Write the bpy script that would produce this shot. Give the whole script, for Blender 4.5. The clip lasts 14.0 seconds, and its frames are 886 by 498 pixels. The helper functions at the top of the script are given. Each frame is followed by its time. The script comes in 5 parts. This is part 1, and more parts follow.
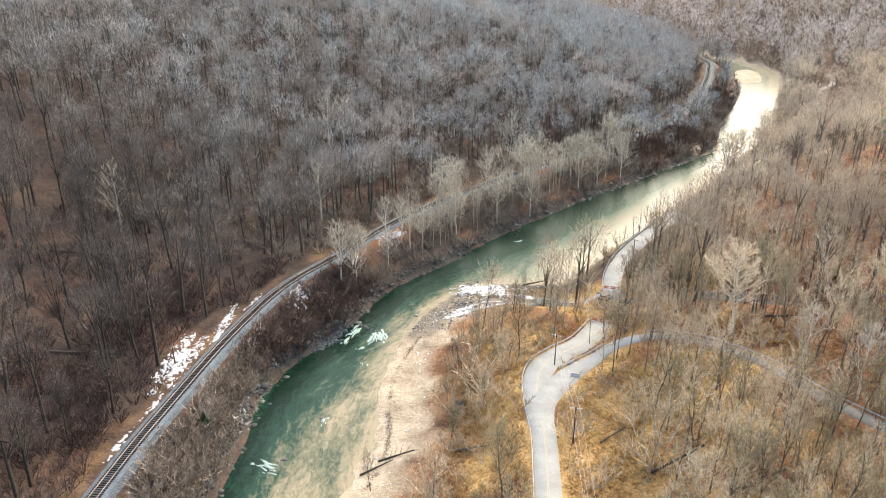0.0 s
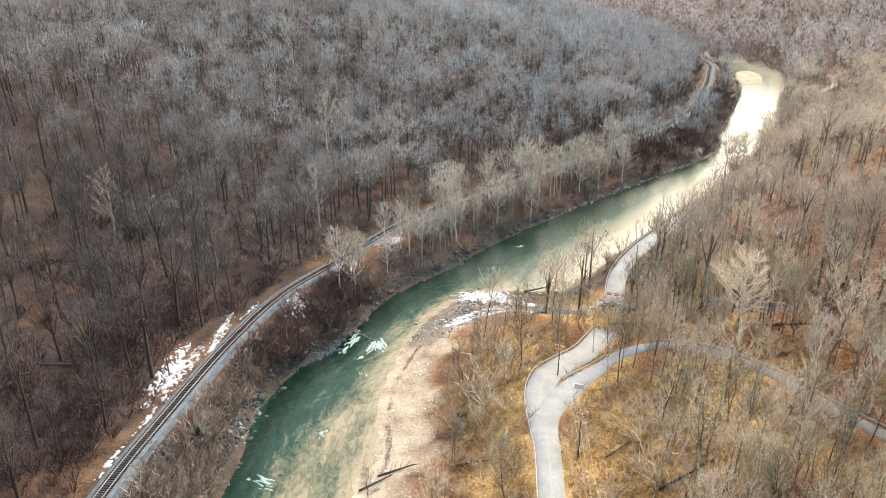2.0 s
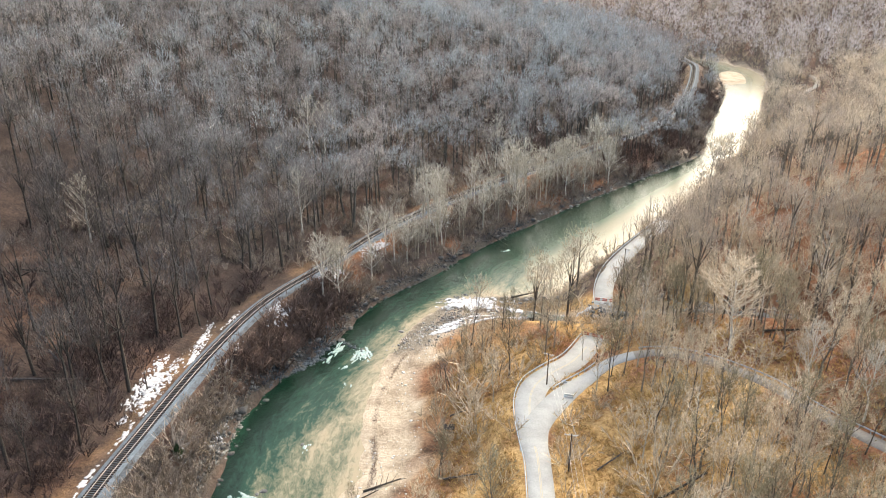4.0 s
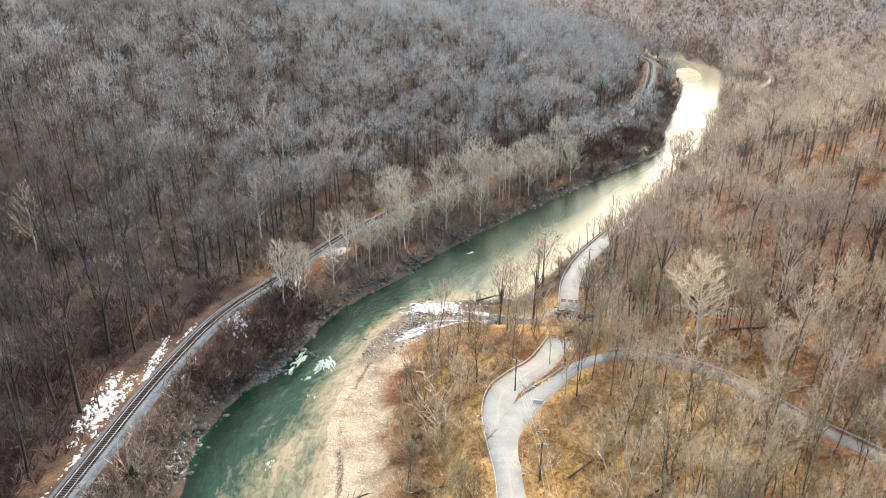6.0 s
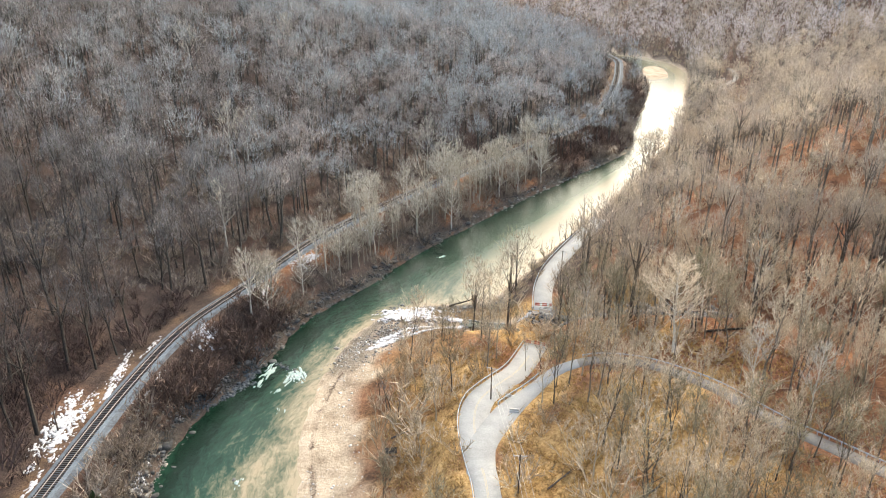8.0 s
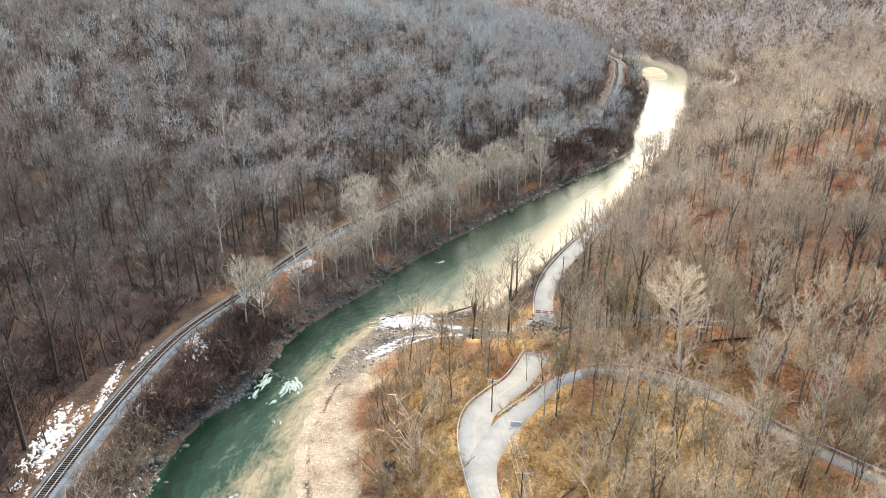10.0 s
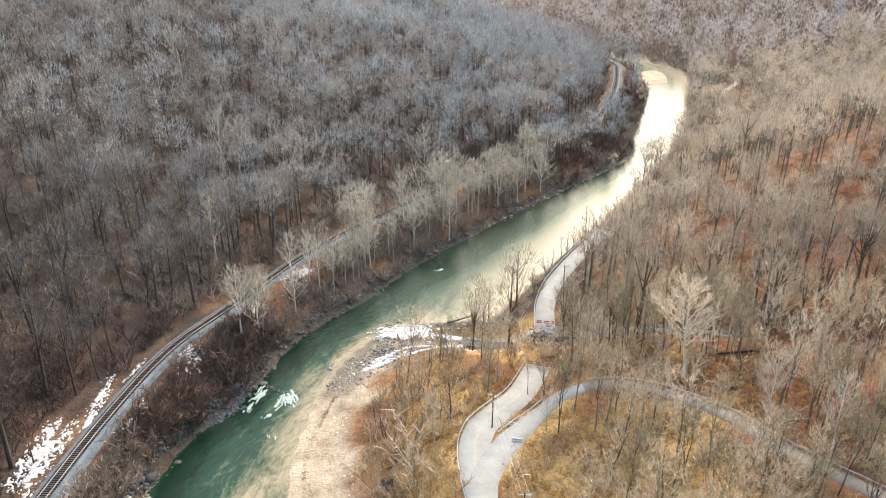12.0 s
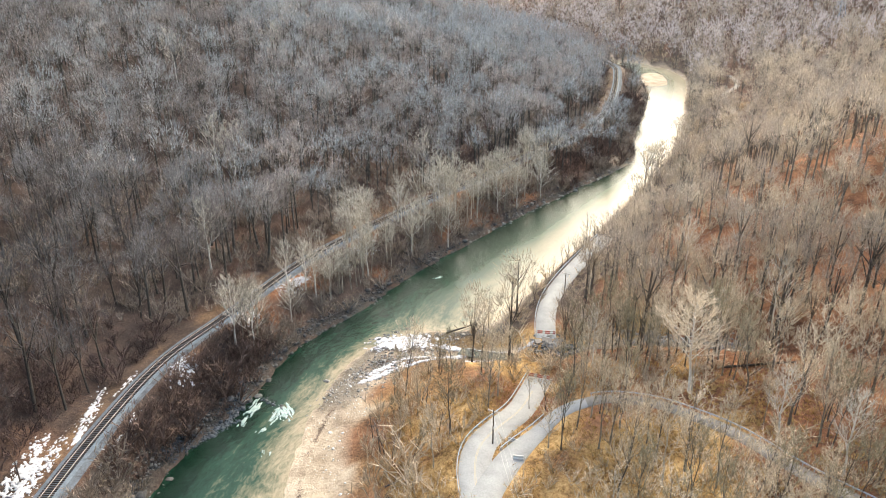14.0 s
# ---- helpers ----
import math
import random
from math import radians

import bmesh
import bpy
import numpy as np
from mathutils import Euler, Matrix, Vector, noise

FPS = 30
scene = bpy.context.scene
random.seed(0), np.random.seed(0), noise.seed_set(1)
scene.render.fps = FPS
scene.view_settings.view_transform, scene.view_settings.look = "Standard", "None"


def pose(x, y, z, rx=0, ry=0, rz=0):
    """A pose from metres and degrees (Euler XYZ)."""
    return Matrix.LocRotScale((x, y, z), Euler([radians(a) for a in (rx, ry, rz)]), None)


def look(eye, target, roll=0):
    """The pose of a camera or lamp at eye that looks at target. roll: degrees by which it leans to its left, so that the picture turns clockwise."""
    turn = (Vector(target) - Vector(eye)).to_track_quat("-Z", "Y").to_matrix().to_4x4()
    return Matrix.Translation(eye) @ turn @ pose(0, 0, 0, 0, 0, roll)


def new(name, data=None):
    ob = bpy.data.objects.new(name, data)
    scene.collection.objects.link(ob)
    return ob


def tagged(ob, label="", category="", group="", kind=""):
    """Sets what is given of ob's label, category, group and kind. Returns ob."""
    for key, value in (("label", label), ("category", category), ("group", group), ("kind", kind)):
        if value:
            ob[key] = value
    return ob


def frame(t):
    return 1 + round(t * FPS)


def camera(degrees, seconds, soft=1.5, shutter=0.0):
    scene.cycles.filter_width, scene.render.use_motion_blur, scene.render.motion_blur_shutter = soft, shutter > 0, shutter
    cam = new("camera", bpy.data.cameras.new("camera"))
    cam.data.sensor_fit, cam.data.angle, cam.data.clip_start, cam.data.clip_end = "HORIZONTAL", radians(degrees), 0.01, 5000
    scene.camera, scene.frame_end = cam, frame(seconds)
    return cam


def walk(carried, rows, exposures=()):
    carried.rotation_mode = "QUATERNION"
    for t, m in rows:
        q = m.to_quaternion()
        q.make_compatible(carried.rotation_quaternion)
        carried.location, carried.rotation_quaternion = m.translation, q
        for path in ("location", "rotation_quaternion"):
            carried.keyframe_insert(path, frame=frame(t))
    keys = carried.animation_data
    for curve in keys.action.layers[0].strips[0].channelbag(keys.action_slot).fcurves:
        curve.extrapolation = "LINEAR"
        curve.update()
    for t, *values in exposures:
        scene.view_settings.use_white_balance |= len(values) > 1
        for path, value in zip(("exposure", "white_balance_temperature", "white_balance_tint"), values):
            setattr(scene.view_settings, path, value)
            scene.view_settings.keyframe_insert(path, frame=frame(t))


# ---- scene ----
cam = camera(62.9, 14.0, soft=1.0)
PATH = (
    (0.0, 0.02, -0.02, 100.18, 66.16, -0.07, 5.34),
    (0.5, -0.16, 0.99, 100.19, 66.20, -0.06, 5.32),
    (1.0, -0.32, 1.99, 100.20, 66.21, 0.02, 5.28),
    (1.5, -0.47, 2.99, 100.19, 66.22, 0.03, 5.24),
    (2.0, -0.61, 3.99, 100.18, 66.23, 0.07, 5.20),
    (2.5, -0.74, 4.98, 100.17, 66.28, 0.06, 5.16),
    (3.0, -0.86, 5.98, 100.14, 66.30, 0.04, 5.03),
    (5.5, -1.31, 10.98, 100.00, 66.17, -0.03, 1.46),
    (6.0, -1.37, 11.98, 99.97, 66.15, -0.01, 0.75),
    (6.5, -1.43, 12.99, 99.94, 66.12, 0.00, -0.00),
    (7.0, -1.48, 14.00, 99.91, 66.10, 0.01, -0.77),
    (7.5, -1.52, 15.02, 99.89, 66.10, -0.01, -1.33),
    (8.0, -1.56, 16.03, 99.87, 66.10, 0.02, -1.79),
    (10.5, -1.66, 21.21, 99.88, 66.14, 0.04, -1.98),
    (11.0, -1.67, 22.26, 99.91, 66.17, 0.02, -2.01),
    (11.5, -1.68, 23.32, 99.95, 66.22, -0.00, -2.04),
    (12.0, -1.69, 24.39, 100.00, 66.28, 0.01, -2.10),
    (12.5, -1.69, 25.47, 100.07, 66.33, 0.01, -2.14),
    (13.0, -1.69, 26.56, 100.15, 66.37, -0.01, -2.20),
    (13.5, -1.69, 27.65, 100.24, 66.36, -0.03, -2.21),
    (14.0, -1.69, 28.76, 100.35, 66.33, -0.03, -2.23),
)
walk(cam, [(t, pose(x, y, z, rx, ry, rz)) for t, x, y, z, rx, ry, rz in PATH], exposures=((0.0, 1.75, 7250, 5), (14.0, 1.75, 7250, 5)))

# ---- world and sun ----
world = bpy.data.worlds.new("sky")
scene.world = world
world.use_nodes = True
wn = world.node_tree.nodes
sky = wn.new("ShaderNodeTexSky")
sky.sky_type, sky.sun_disc = "NISHITA", False
SUN_EL, SUN_AZ = radians(40), radians(27)
sky.sun_elevation, sky.sun_rotation = SUN_EL, SUN_AZ
sky.air_density, sky.dust_density, sky.ozone_density = 1.0, 3.5, 0.8
wn["Background"].inputs["Strength"].default_value = 0.17
world.node_tree.links.new(sky.outputs["Color"], wn["Background"].inputs["Color"])
sun = new("sun", bpy.data.lights.new("sun", "SUN"))
sun.data.energy, sun.data.angle, sun.data.color = 0.5, radians(36), (1.0, 0.92, 0.80)
SUN_WAY = Vector((math.sin(SUN_AZ) * math.cos(SUN_EL), math.cos(SUN_AZ) * math.cos(SUN_EL), math.sin(SUN_EL)))
sun.matrix_world = look(SUN_WAY * 400, (0, 0, 0))


# ---- materials ----
def ramp_node(nt, stops):
    n = nt.nodes.new("ShaderNodeValToRGB")
    el = n.color_ramp.elements
    while len(el) < len(stops):
        el.new(0.5)
    for e, (p, c) in zip(el, stops):
        e.position, e.color = p, (*c, 1)
    return n


def noise_node(nt, scale, detail=4.0, rough=0.6, distort=0.0):
    n = nt.nodes.new("ShaderNodeTexNoise")
    n.inputs["Scale"].default_value, n.inputs["Detail"].default_value = scale, detail
    n.inputs["Roughness"].default_value, n.inputs["Distortion"].default_value = rough, distort
    geo = nt.nodes.get("pos") or nt.nodes.new("ShaderNodeNewGeometry")
    geo.name = "pos"
    nt.links.new(geo.outputs["Position"], n.inputs["Vector"])
    return n


def mix_node(nt, fac, a, b, mode="MIX"):
    n = nt.nodes.new("ShaderNodeMix")
    n.data_type, n.blend_type = "RGBA", mode
    for sock, v in ((n.inputs[0], fac), (n.inputs[6], a), (n.inputs[7], b)):
        if isinstance(v, (int, float)):
            sock.default_value = v
        elif isinstance(v, tuple):
            sock.default_value = (*v, 1)
        else:
            nt.links.new(v, sock)
    return n.outputs[2]


def attr(nt, name):
    n = nt.nodes.new("ShaderNodeAttribute")
    n.attribute_name = name
    return n.outputs["Fac"]


def math_node(nt, op, a, b):
    n = nt.nodes.new("ShaderNodeMath")
    n.operation = op
    for sock, v in zip(n.inputs, (a, b)):
        if isinstance(v, (int, float)):
            sock.default_value = v
        else:
            nt.links.new(v, sock)
    return n.outputs[0]


def material(name, rough=0.9, spec=0.3):
    m = bpy.data.materials.new(name)
    m.use_nodes = True
    b = m.node_tree.nodes["Principled BSDF"]
    b.inputs["Roughness"].default_value = rough
    b.inputs["Specular IOR Level"].default_value = spec
    return m, m.node_tree, b


def bump_to(nt, b, height, strength, distance):
    n = nt.nodes.new("ShaderNodeBump")
    n.inputs["Strength"].default_value, n.inputs["Distance"].default_value = strength, distance
    nt.links.new(height, n.inputs["Height"])
    nt.links.new(n.outputs["Normal"], b.inputs["Normal"])


def speckled(name, dark, light, scale, rough=0.85, fine=6.0, bump=0.03, spec=0.3, spread=0.0):
    """Two scales of noise between two colours, with relief; spread: random tone per object."""
    m, nt, b = material(name, rough, spec)
    big, small = noise_node(nt, scale), noise_node(nt, scale * fine, 3.0)
    f = math_node(nt, "ADD", math_node(nt, "MULTIPLY", big.outputs["Fac"], 0.6), math_node(nt, "MULTIPLY", small.outputs["Fac"], 0.5))
    r = ramp_node(nt, ((0.38, dark), (0.72, light)))
    nt.links.new(f, r.inputs["Fac"])
    out = r.outputs["Color"]
    if spread:
        info = nt.nodes.new("ShaderNodeObjectInfo")
        tone = ramp_node(nt, ((0.0, (1 - spread,) * 3), (1.0, (1 + spread,) * 3)))
        nt.links.new(info.outputs["Random"], tone.inputs["Fac"])
        out = mix_node(nt, 1.0, out, tone.outputs["Color"], "MULTIPLY")
    nt.links.new(out, b.inputs["Base Color"])
    bump_to(nt, b, small.outputs["Fac"], 0.6, bump)
    return m


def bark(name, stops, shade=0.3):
    """Bark and twigs: "tone" sets each tree's hue, painted haze included; noise varies the stands."""
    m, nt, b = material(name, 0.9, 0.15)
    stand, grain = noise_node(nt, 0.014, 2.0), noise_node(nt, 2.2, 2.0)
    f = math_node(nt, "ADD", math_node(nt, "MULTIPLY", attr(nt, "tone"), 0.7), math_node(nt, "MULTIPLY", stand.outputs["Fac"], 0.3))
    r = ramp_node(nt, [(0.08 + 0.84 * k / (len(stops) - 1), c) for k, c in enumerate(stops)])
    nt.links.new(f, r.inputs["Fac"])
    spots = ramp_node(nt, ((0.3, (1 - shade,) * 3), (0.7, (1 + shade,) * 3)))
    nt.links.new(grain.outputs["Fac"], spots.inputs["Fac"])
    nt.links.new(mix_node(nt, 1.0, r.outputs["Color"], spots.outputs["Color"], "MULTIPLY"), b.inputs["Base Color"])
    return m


def ground_material():
    m, nt, b = material("leaf_litter_ground", 0.95, 0.1)
    big, mid, fine = noise_node(nt, 0.02, 3.0), noise_node(nt, 0.16, 5.0, 0.7), noise_node(nt, 1.6, 5.0, 0.75)
    litter = ramp_node(nt, ((0.38, (0.026, 0.019, 0.016)), (0.50, (0.080, 0.058, 0.048)), (0.62, (0.165, 0.112, 0.089))))
    nt.links.new(math_node(nt, "ADD", math_node(nt, "MULTIPLY", mid.outputs["Fac"], 0.55), math_node(nt, "MULTIPLY", fine.outputs["Fac"], 0.45)), litter.inputs["Fac"])
    dull = mix_node(nt, math_node(nt, "MULTIPLY", big.outputs["Fac"], 0.7), litter.outputs["Color"], (0.062, 0.048, 0.041))
    straw = ramp_node(nt, ((0.40, (0.12, 0.068, 0.030)), (0.50, (0.40, 0.250, 0.105)), (0.62, (0.62, 0.430, 0.205))))
    nt.links.new(math_node(nt, "ADD", math_node(nt, "MULTIPLY", mid.outputs["Fac"], 0.5), math_node(nt, "MULTIPLY", fine.outputs["Fac"], 0.5)), straw.inputs["Fac"])
    oak = ramp_node(nt, ((0.38, (0.070, 0.034, 0.021)), (0.50, (0.225, 0.105, 0.056)), (0.62, (0.40, 0.205, 0.105))))
    nt.links.new(math_node(nt, "ADD", math_node(nt, "MULTIPLY", mid.outputs["Fac"], 0.5), math_node(nt, "MULTIPLY", fine.outputs["Fac"], 0.5)), oak.inputs["Fac"])
    dull = mix_node(nt, attr(nt, "oak_leaves"), dull, oak.outputs["Color"])
    col = mix_node(nt, attr(nt, "straw"), dull, straw.outputs["Color"])
    sand = ramp_node(nt, ((0.38, (0.27, 0.215, 0.155)), (0.52, (0.46, 0.38, 0.285)), (0.66, (0.60, 0.515, 0.41))))
    nt.links.new(math_node(nt, "ADD", math_node(nt, "MULTIPLY", mid.outputs["Fac"], 0.6), math_node(nt, "MULTIPLY", fine.outputs["Fac"], 0.4)), sand.inputs["Fac"])
    col = mix_node(nt, attr(nt, "sand"), col, sand.outputs["Color"])
    stone = ramp_node(nt, ((0.35, (0.022, 0.021, 0.019)), (0.65, (0.12, 0.112, 0.098))))
    nt.links.new(fine.outputs["Fac"], stone.inputs["Fac"])
    col = mix_node(nt, attr(nt, "stone"), col, stone.outputs["Color"])
    nt.links.new(col, b.inputs["Base Color"])
    bump_to(nt, b, math_node(nt, "ADD", mid.outputs["Fac"], fine.outputs["Fac"]), 0.9, 0.35)
    return m


def water_material():
    """Clear green river: the bed shows tan through the shallows, dark green where it is deep; streaks follow the current."""
    m, nt, b = material("river_water", 0.1, 0.3)
    b.inputs["IOR"].default_value = 1.33
    flow = nt.nodes.new("ShaderNodeCombineXYZ")
    nt.links.new(attr(nt, "across"), flow.inputs[0])
    nt.links.new(attr(nt, "along"), flow.inputs[1])

    def current(scale, stretch, detail, rough, distort):
        n = noise_node(nt, scale, detail, rough, distort)
        way = nt.nodes.new("ShaderNodeMapping")
        way.inputs["Scale"].default_value = (1, 1 / stretch, 1)
        nt.links.new(flow.outputs[0], way.inputs["Vector"])
        nt.links.new(way.outputs["Vector"], n.inputs["Vector"])
        return n.outputs["Fac"]

    wide, fine = current(0.16, 3.0, 4.0, 0.6, 0.6), current(1.1, 2.2, 5.0, 0.7, 0.8)
    stir = math_node(nt, "MULTIPLY", math_node(nt, "SUBTRACT", wide, 0.5), 1.15)
    d = math_node(nt, "ADD", attr(nt, "depth"), math_node(nt, "MULTIPLY", stir, attr(nt, "riffle")))
    speck = math_node(nt, "MULTIPLY", math_node(nt, "SUBTRACT", fine, 0.5), 0.9)
    d = math_node(nt, "ADD", d, math_node(nt, "MULTIPLY", speck, attr(nt, "riffle")))
    r = ramp_node(nt, ((0.04, (0.29, 0.245, 0.165)), (0.27, (0.135, 0.137, 0.088)), (0.52, (0.014, 0.048, 0.030)), (0.88, (0.004, 0.017, 0.010))))
    nt.links.new(d, r.inputs["Fac"])
    nt.links.new(r.outputs["Color"], b.inputs["Base Color"])
    bump_to(nt, b, current(1.3, 0.6, 5.0, 0.7, 1.0), 0.25, 0.14)
    calm = math_node(nt, "ADD", math_node(nt, "MULTIPLY", attr(nt, "riffle"), 0.4), 0.03)
    still = math_node(nt, "SUBTRACT", 0.24, math_node(nt, "MULTIPLY", attr(nt, "riffle"), 0.12))
    nt.links.new(still, b.inputs["Roughness"])
    nt.links.new(math_node(nt, "SUBTRACT", 0.36, math_node(nt, "MULTIPLY", attr(nt, "riffle"), 0.06)), b.inputs["Specular IOR Level"])
    nt.links.new(calm, b.inputs["Normal"].links[0].from_node.inputs["Strength"])
    return m


GROUND = ground_material()
WATER = water_material()
TRUNK = bark("dark_trunk_bark", ((0.045, 0.038, 0.032), (0.09, 0.079, 0.066), (0.08, 0.076, 0.065), (0.14, 0.127, 0.107)))
# West twigs cooler and darker than east; bluish pale end paints distance haze.
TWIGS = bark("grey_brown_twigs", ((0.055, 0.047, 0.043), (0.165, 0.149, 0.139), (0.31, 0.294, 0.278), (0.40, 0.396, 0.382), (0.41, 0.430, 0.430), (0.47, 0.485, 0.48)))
# Warm light on the east slope is painted into this tan.
TWIGS_LIT_TAN = bark("lit_tan_twigs", ((0.34, 0.270, 0.185), (0.49, 0.400, 0.283), (0.60, 0.495, 0.36), (0.74, 0.625, 0.475)))
TWIGS_PALE = bark("pale_grey_twigs", ((0.34, 0.305, 0.245), (0.48, 0.435, 0.355), (0.62, 0.57, 0.475)))
# Far east twigs, paled to paint in the distance haze.
TWIGS_HAZE_ROSE = bark("hazed_rosy_grey_twigs", ((0.46, 0.395, 0.365), (0.60, 0.53, 0.495), (0.72, 0.645, 0.605)))
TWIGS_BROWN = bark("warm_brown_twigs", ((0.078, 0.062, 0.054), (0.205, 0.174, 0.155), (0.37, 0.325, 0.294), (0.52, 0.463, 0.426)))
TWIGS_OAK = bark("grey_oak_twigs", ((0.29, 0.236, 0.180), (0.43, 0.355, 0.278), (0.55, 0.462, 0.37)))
GREY_TRUNK = bark("grey_bark", ((0.060, 0.050, 0.041), (0.115, 0.099, 0.080), (0.20, 0.178, 0.146)))
PALE = bark("sycamore_bark", ((0.44, 0.41, 0.345), (0.56, 0.525, 0.45), (0.70, 0.665, 0.58)))
PALE_TRUNK = bark("pale_grey_bark", ((0.13, 0.110, 0.086), (0.23, 0.200, 0.155), (0.40, 0.360, 0.285), (0.64, 0.595, 0.49)))
BRUSH = bark("brush_twigs", ((0.060, 0.041, 0.033), (0.130, 0.088, 0.070), (0.24, 0.170, 0.135)))
BRUSH_DARK = bark("blackish_thicket_twigs", ((0.042, 0.029, 0.025), (0.095, 0.064, 0.056), (0.16, 0.112, 0.096)))
OLIVE = bark("olive_twigs", ((0.15, 0.128, 0.080), (0.27, 0.233, 0.150), (0.43, 0.38, 0.255)))
BRUSH_TAN = bark("sapling_twigs", ((0.16, 0.128, 0.100), (0.29, 0.236, 0.186), (0.44, 0.368, 0.295)))
NEEDLES = bark("evergreen_needles", ((0.03, 0.055, 0.022), (0.05, 0.08, 0.03)))
BALLAST = speckled("ballast_stone", (0.075, 0.09, 0.105), (0.19, 0.225, 0.26), 0.8, fine=9, bump=0.08, spec=0.08)
SERVICE = speckled("service_gravel", (0.055, 0.055, 0.055), (0.16, 0.185, 0.21), 0.35, fine=7, bump=0.08, spec=0.08)
TIE = speckled("weathered_tie", (0.026, 0.021, 0.018), (0.066, 0.054, 0.046), 1.2, spread=0.3)
STEEL = speckled("rail_steel", (0.16, 0.13, 0.115), (0.30, 0.27, 0.25), 2.0, rough=0.45, spec=0.5)
ASPHALT = speckled("pale_worn_asphalt", (0.25, 0.255, 0.25), (0.39, 0.395, 0.385), 0.25, fine=14, bump=0.02, spec=0.08)
ASPHALT_OLD = speckled("old_grey_asphalt", (0.15, 0.136, 0.12), (0.28, 0.258, 0.228), 0.3, fine=14, bump=0.02)
GALV = speckled("galvanised_steel", (0.34, 0.42, 0.50), (0.52, 0.60, 0.68), 1.5, rough=0.6, spec=0.25)
TABLE_WOOD = speckled("blackened_table_wood", (0.018, 0.016, 0.014), (0.06, 0.052, 0.045), 1.5)
TIMBER = speckled("dark_pole_timber", (0.05, 0.038, 0.03), (0.13, 0.10, 0.08), 1.5)
CONCRETE = speckled("pale_concrete", (0.48, 0.47, 0.44), (0.70, 0.69, 0.65), 1.0)
SNOW = speckled("old_snow", (0.30, 0.31, 0.33), (0.66, 0.67, 0.69), 0.9, rough=0.7, bump=0.06)
COBBLE = speckled("gravel_cobble", (0.09, 0.09, 0.09), (0.36, 0.345, 0.31), 0.7, bump=0.06)
ROCK = speckled("river_rock", (0.03, 0.031, 0.032), (0.15, 0.148, 0.142), 0.5, bump=0.08, spread=0.3)
RIPRAP = speckled("blue_grey_riprap", (0.018, 0.022, 0.027), (0.10, 0.117, 0.132), 0.8, bump=0.06)
FOAM = speckled("white_water", (0.10, 0.22, 0.19), (0.50, 0.57, 0.56), 1.6, rough=0.5, bump=0.1)


# ---- plan ----
def spline(points, step=4.0):
    """A smooth line through the points, resampled every few metres."""
    p = np.array(points, float)
    p = np.vstack([2 * p[0] - p[1], p, 2 * p[-1] - p[-2]])
    out = []
    for a, b, c, d in zip(p[:-3], p[1:-2], p[2:-1], p[3:]):
        n = max(2, int(np.linalg.norm((c - b)[:2]) / step))
        for t in np.arange(n) / n:
            out.append(0.5 * (2 * b + (c - a) * t + (2 * a - 5 * b + 4 * c - d) * t**2 + (3 * b - a - 3 * c + d) * t**3))
    out.append(p[-2])
    return np.array(out)


STATIONS = (
    ((-54, 30), (-32, 30)), ((-54, 109), (-30, 106)), ((-55, 125), (-26, 122)), ((-55, 140), (-28, 140)),
    ((-50, 156), (-27, 158)), ((-42, 170), (-25, 170)), ((-34, 194), (-15, 193)), ((-17, 216), (1, 201)),
    ((-3, 238), (17, 203)), ((14, 259), (35, 228)), ((38, 288), (60, 265)), ((63, 315), (88, 310)),
    ((86, 340), (112, 350)), ((103, 362), (130, 384)), ((112, 395), (145, 415)), ((127, 434), (157, 446)),
    ((142, 473), (171, 486)), ((160, 530), (190, 535)), ((163, 575), (201, 580)), ((150, 625), (190, 630)),
    ((105, 665), (135, 690)), ((40, 690), (50, 725)), ((-120, 700), (-120, 740)))
LEFT_BANK = spline([a for a, b in STATIONS], 7)
RIGHT_BANK = spline([b for a, b in STATIONS], 7)
RAIL = spline([(-70, 20, 9), (-70, 93, 9), (-68.6, 121, 9), (-65.8, 150, 9), (-60.6, 176, 9), (-49.5, 200, 9), (-33, 235, 9), (-0.5, 280, 9), (22.5, 306, 9),
               (56, 348, 9), (73, 366, 9), (96, 406, 9), (114, 451, 9), (137, 527, 9), (146, 580, 9), (128, 640, 9), (60, 675, 9)], 7.0)
ROAD_SOUTH = spline([(9, 30, 16), (9, 70, 14), (9, 109, 12.4), (8.5, 118, 12), (8, 127, 11.6), (8.5, 135, 11.2), (10.5, 141, 10.6), (14.5, 147, 9.6), (20, 155, 8), (26.5, 170, 5.6)], 3)
ROAD_NORTH = spline([(31, 188, 5), (33, 200, 5), (37, 212, 5.1), (44, 225, 5.3), (53, 239, 5.6), (62, 252, 6)], 5)
ROAD_FAR = spline([(176, 424, 6.6), (181, 436, 6.7), (182, 448, 6.8), (187, 460, 7.2), (190, 472, 7.6), (199, 484, 7.8), (210, 500, 7.6), (218, 522, 7.4), (221, 540, 7.2)], 6)
ROAD_EAST = spline([(8.7, 116, 12.13), (9.3, 123.5, 11.84), (12.6, 130.5, 11.5), (16.6, 136.8, 11.22), (21, 142, 11.2), (27, 147.5, 12.4), (35, 148.5, 14.4), (43, 144, 16.6), (49, 137, 18.4),
                    (54.3, 129.5, 19.6), (60, 119.3, 20.2), (66, 111, 20.8), (80, 93, 22), (96, 76, 24)], 3)
CREEK = spline([(-14, 192), (-6, 195), (4, 192), (14, 187), (24, 185), (34, 184), (48, 181), (62, 174), (78, 164), (96, 150), (130, 132)])


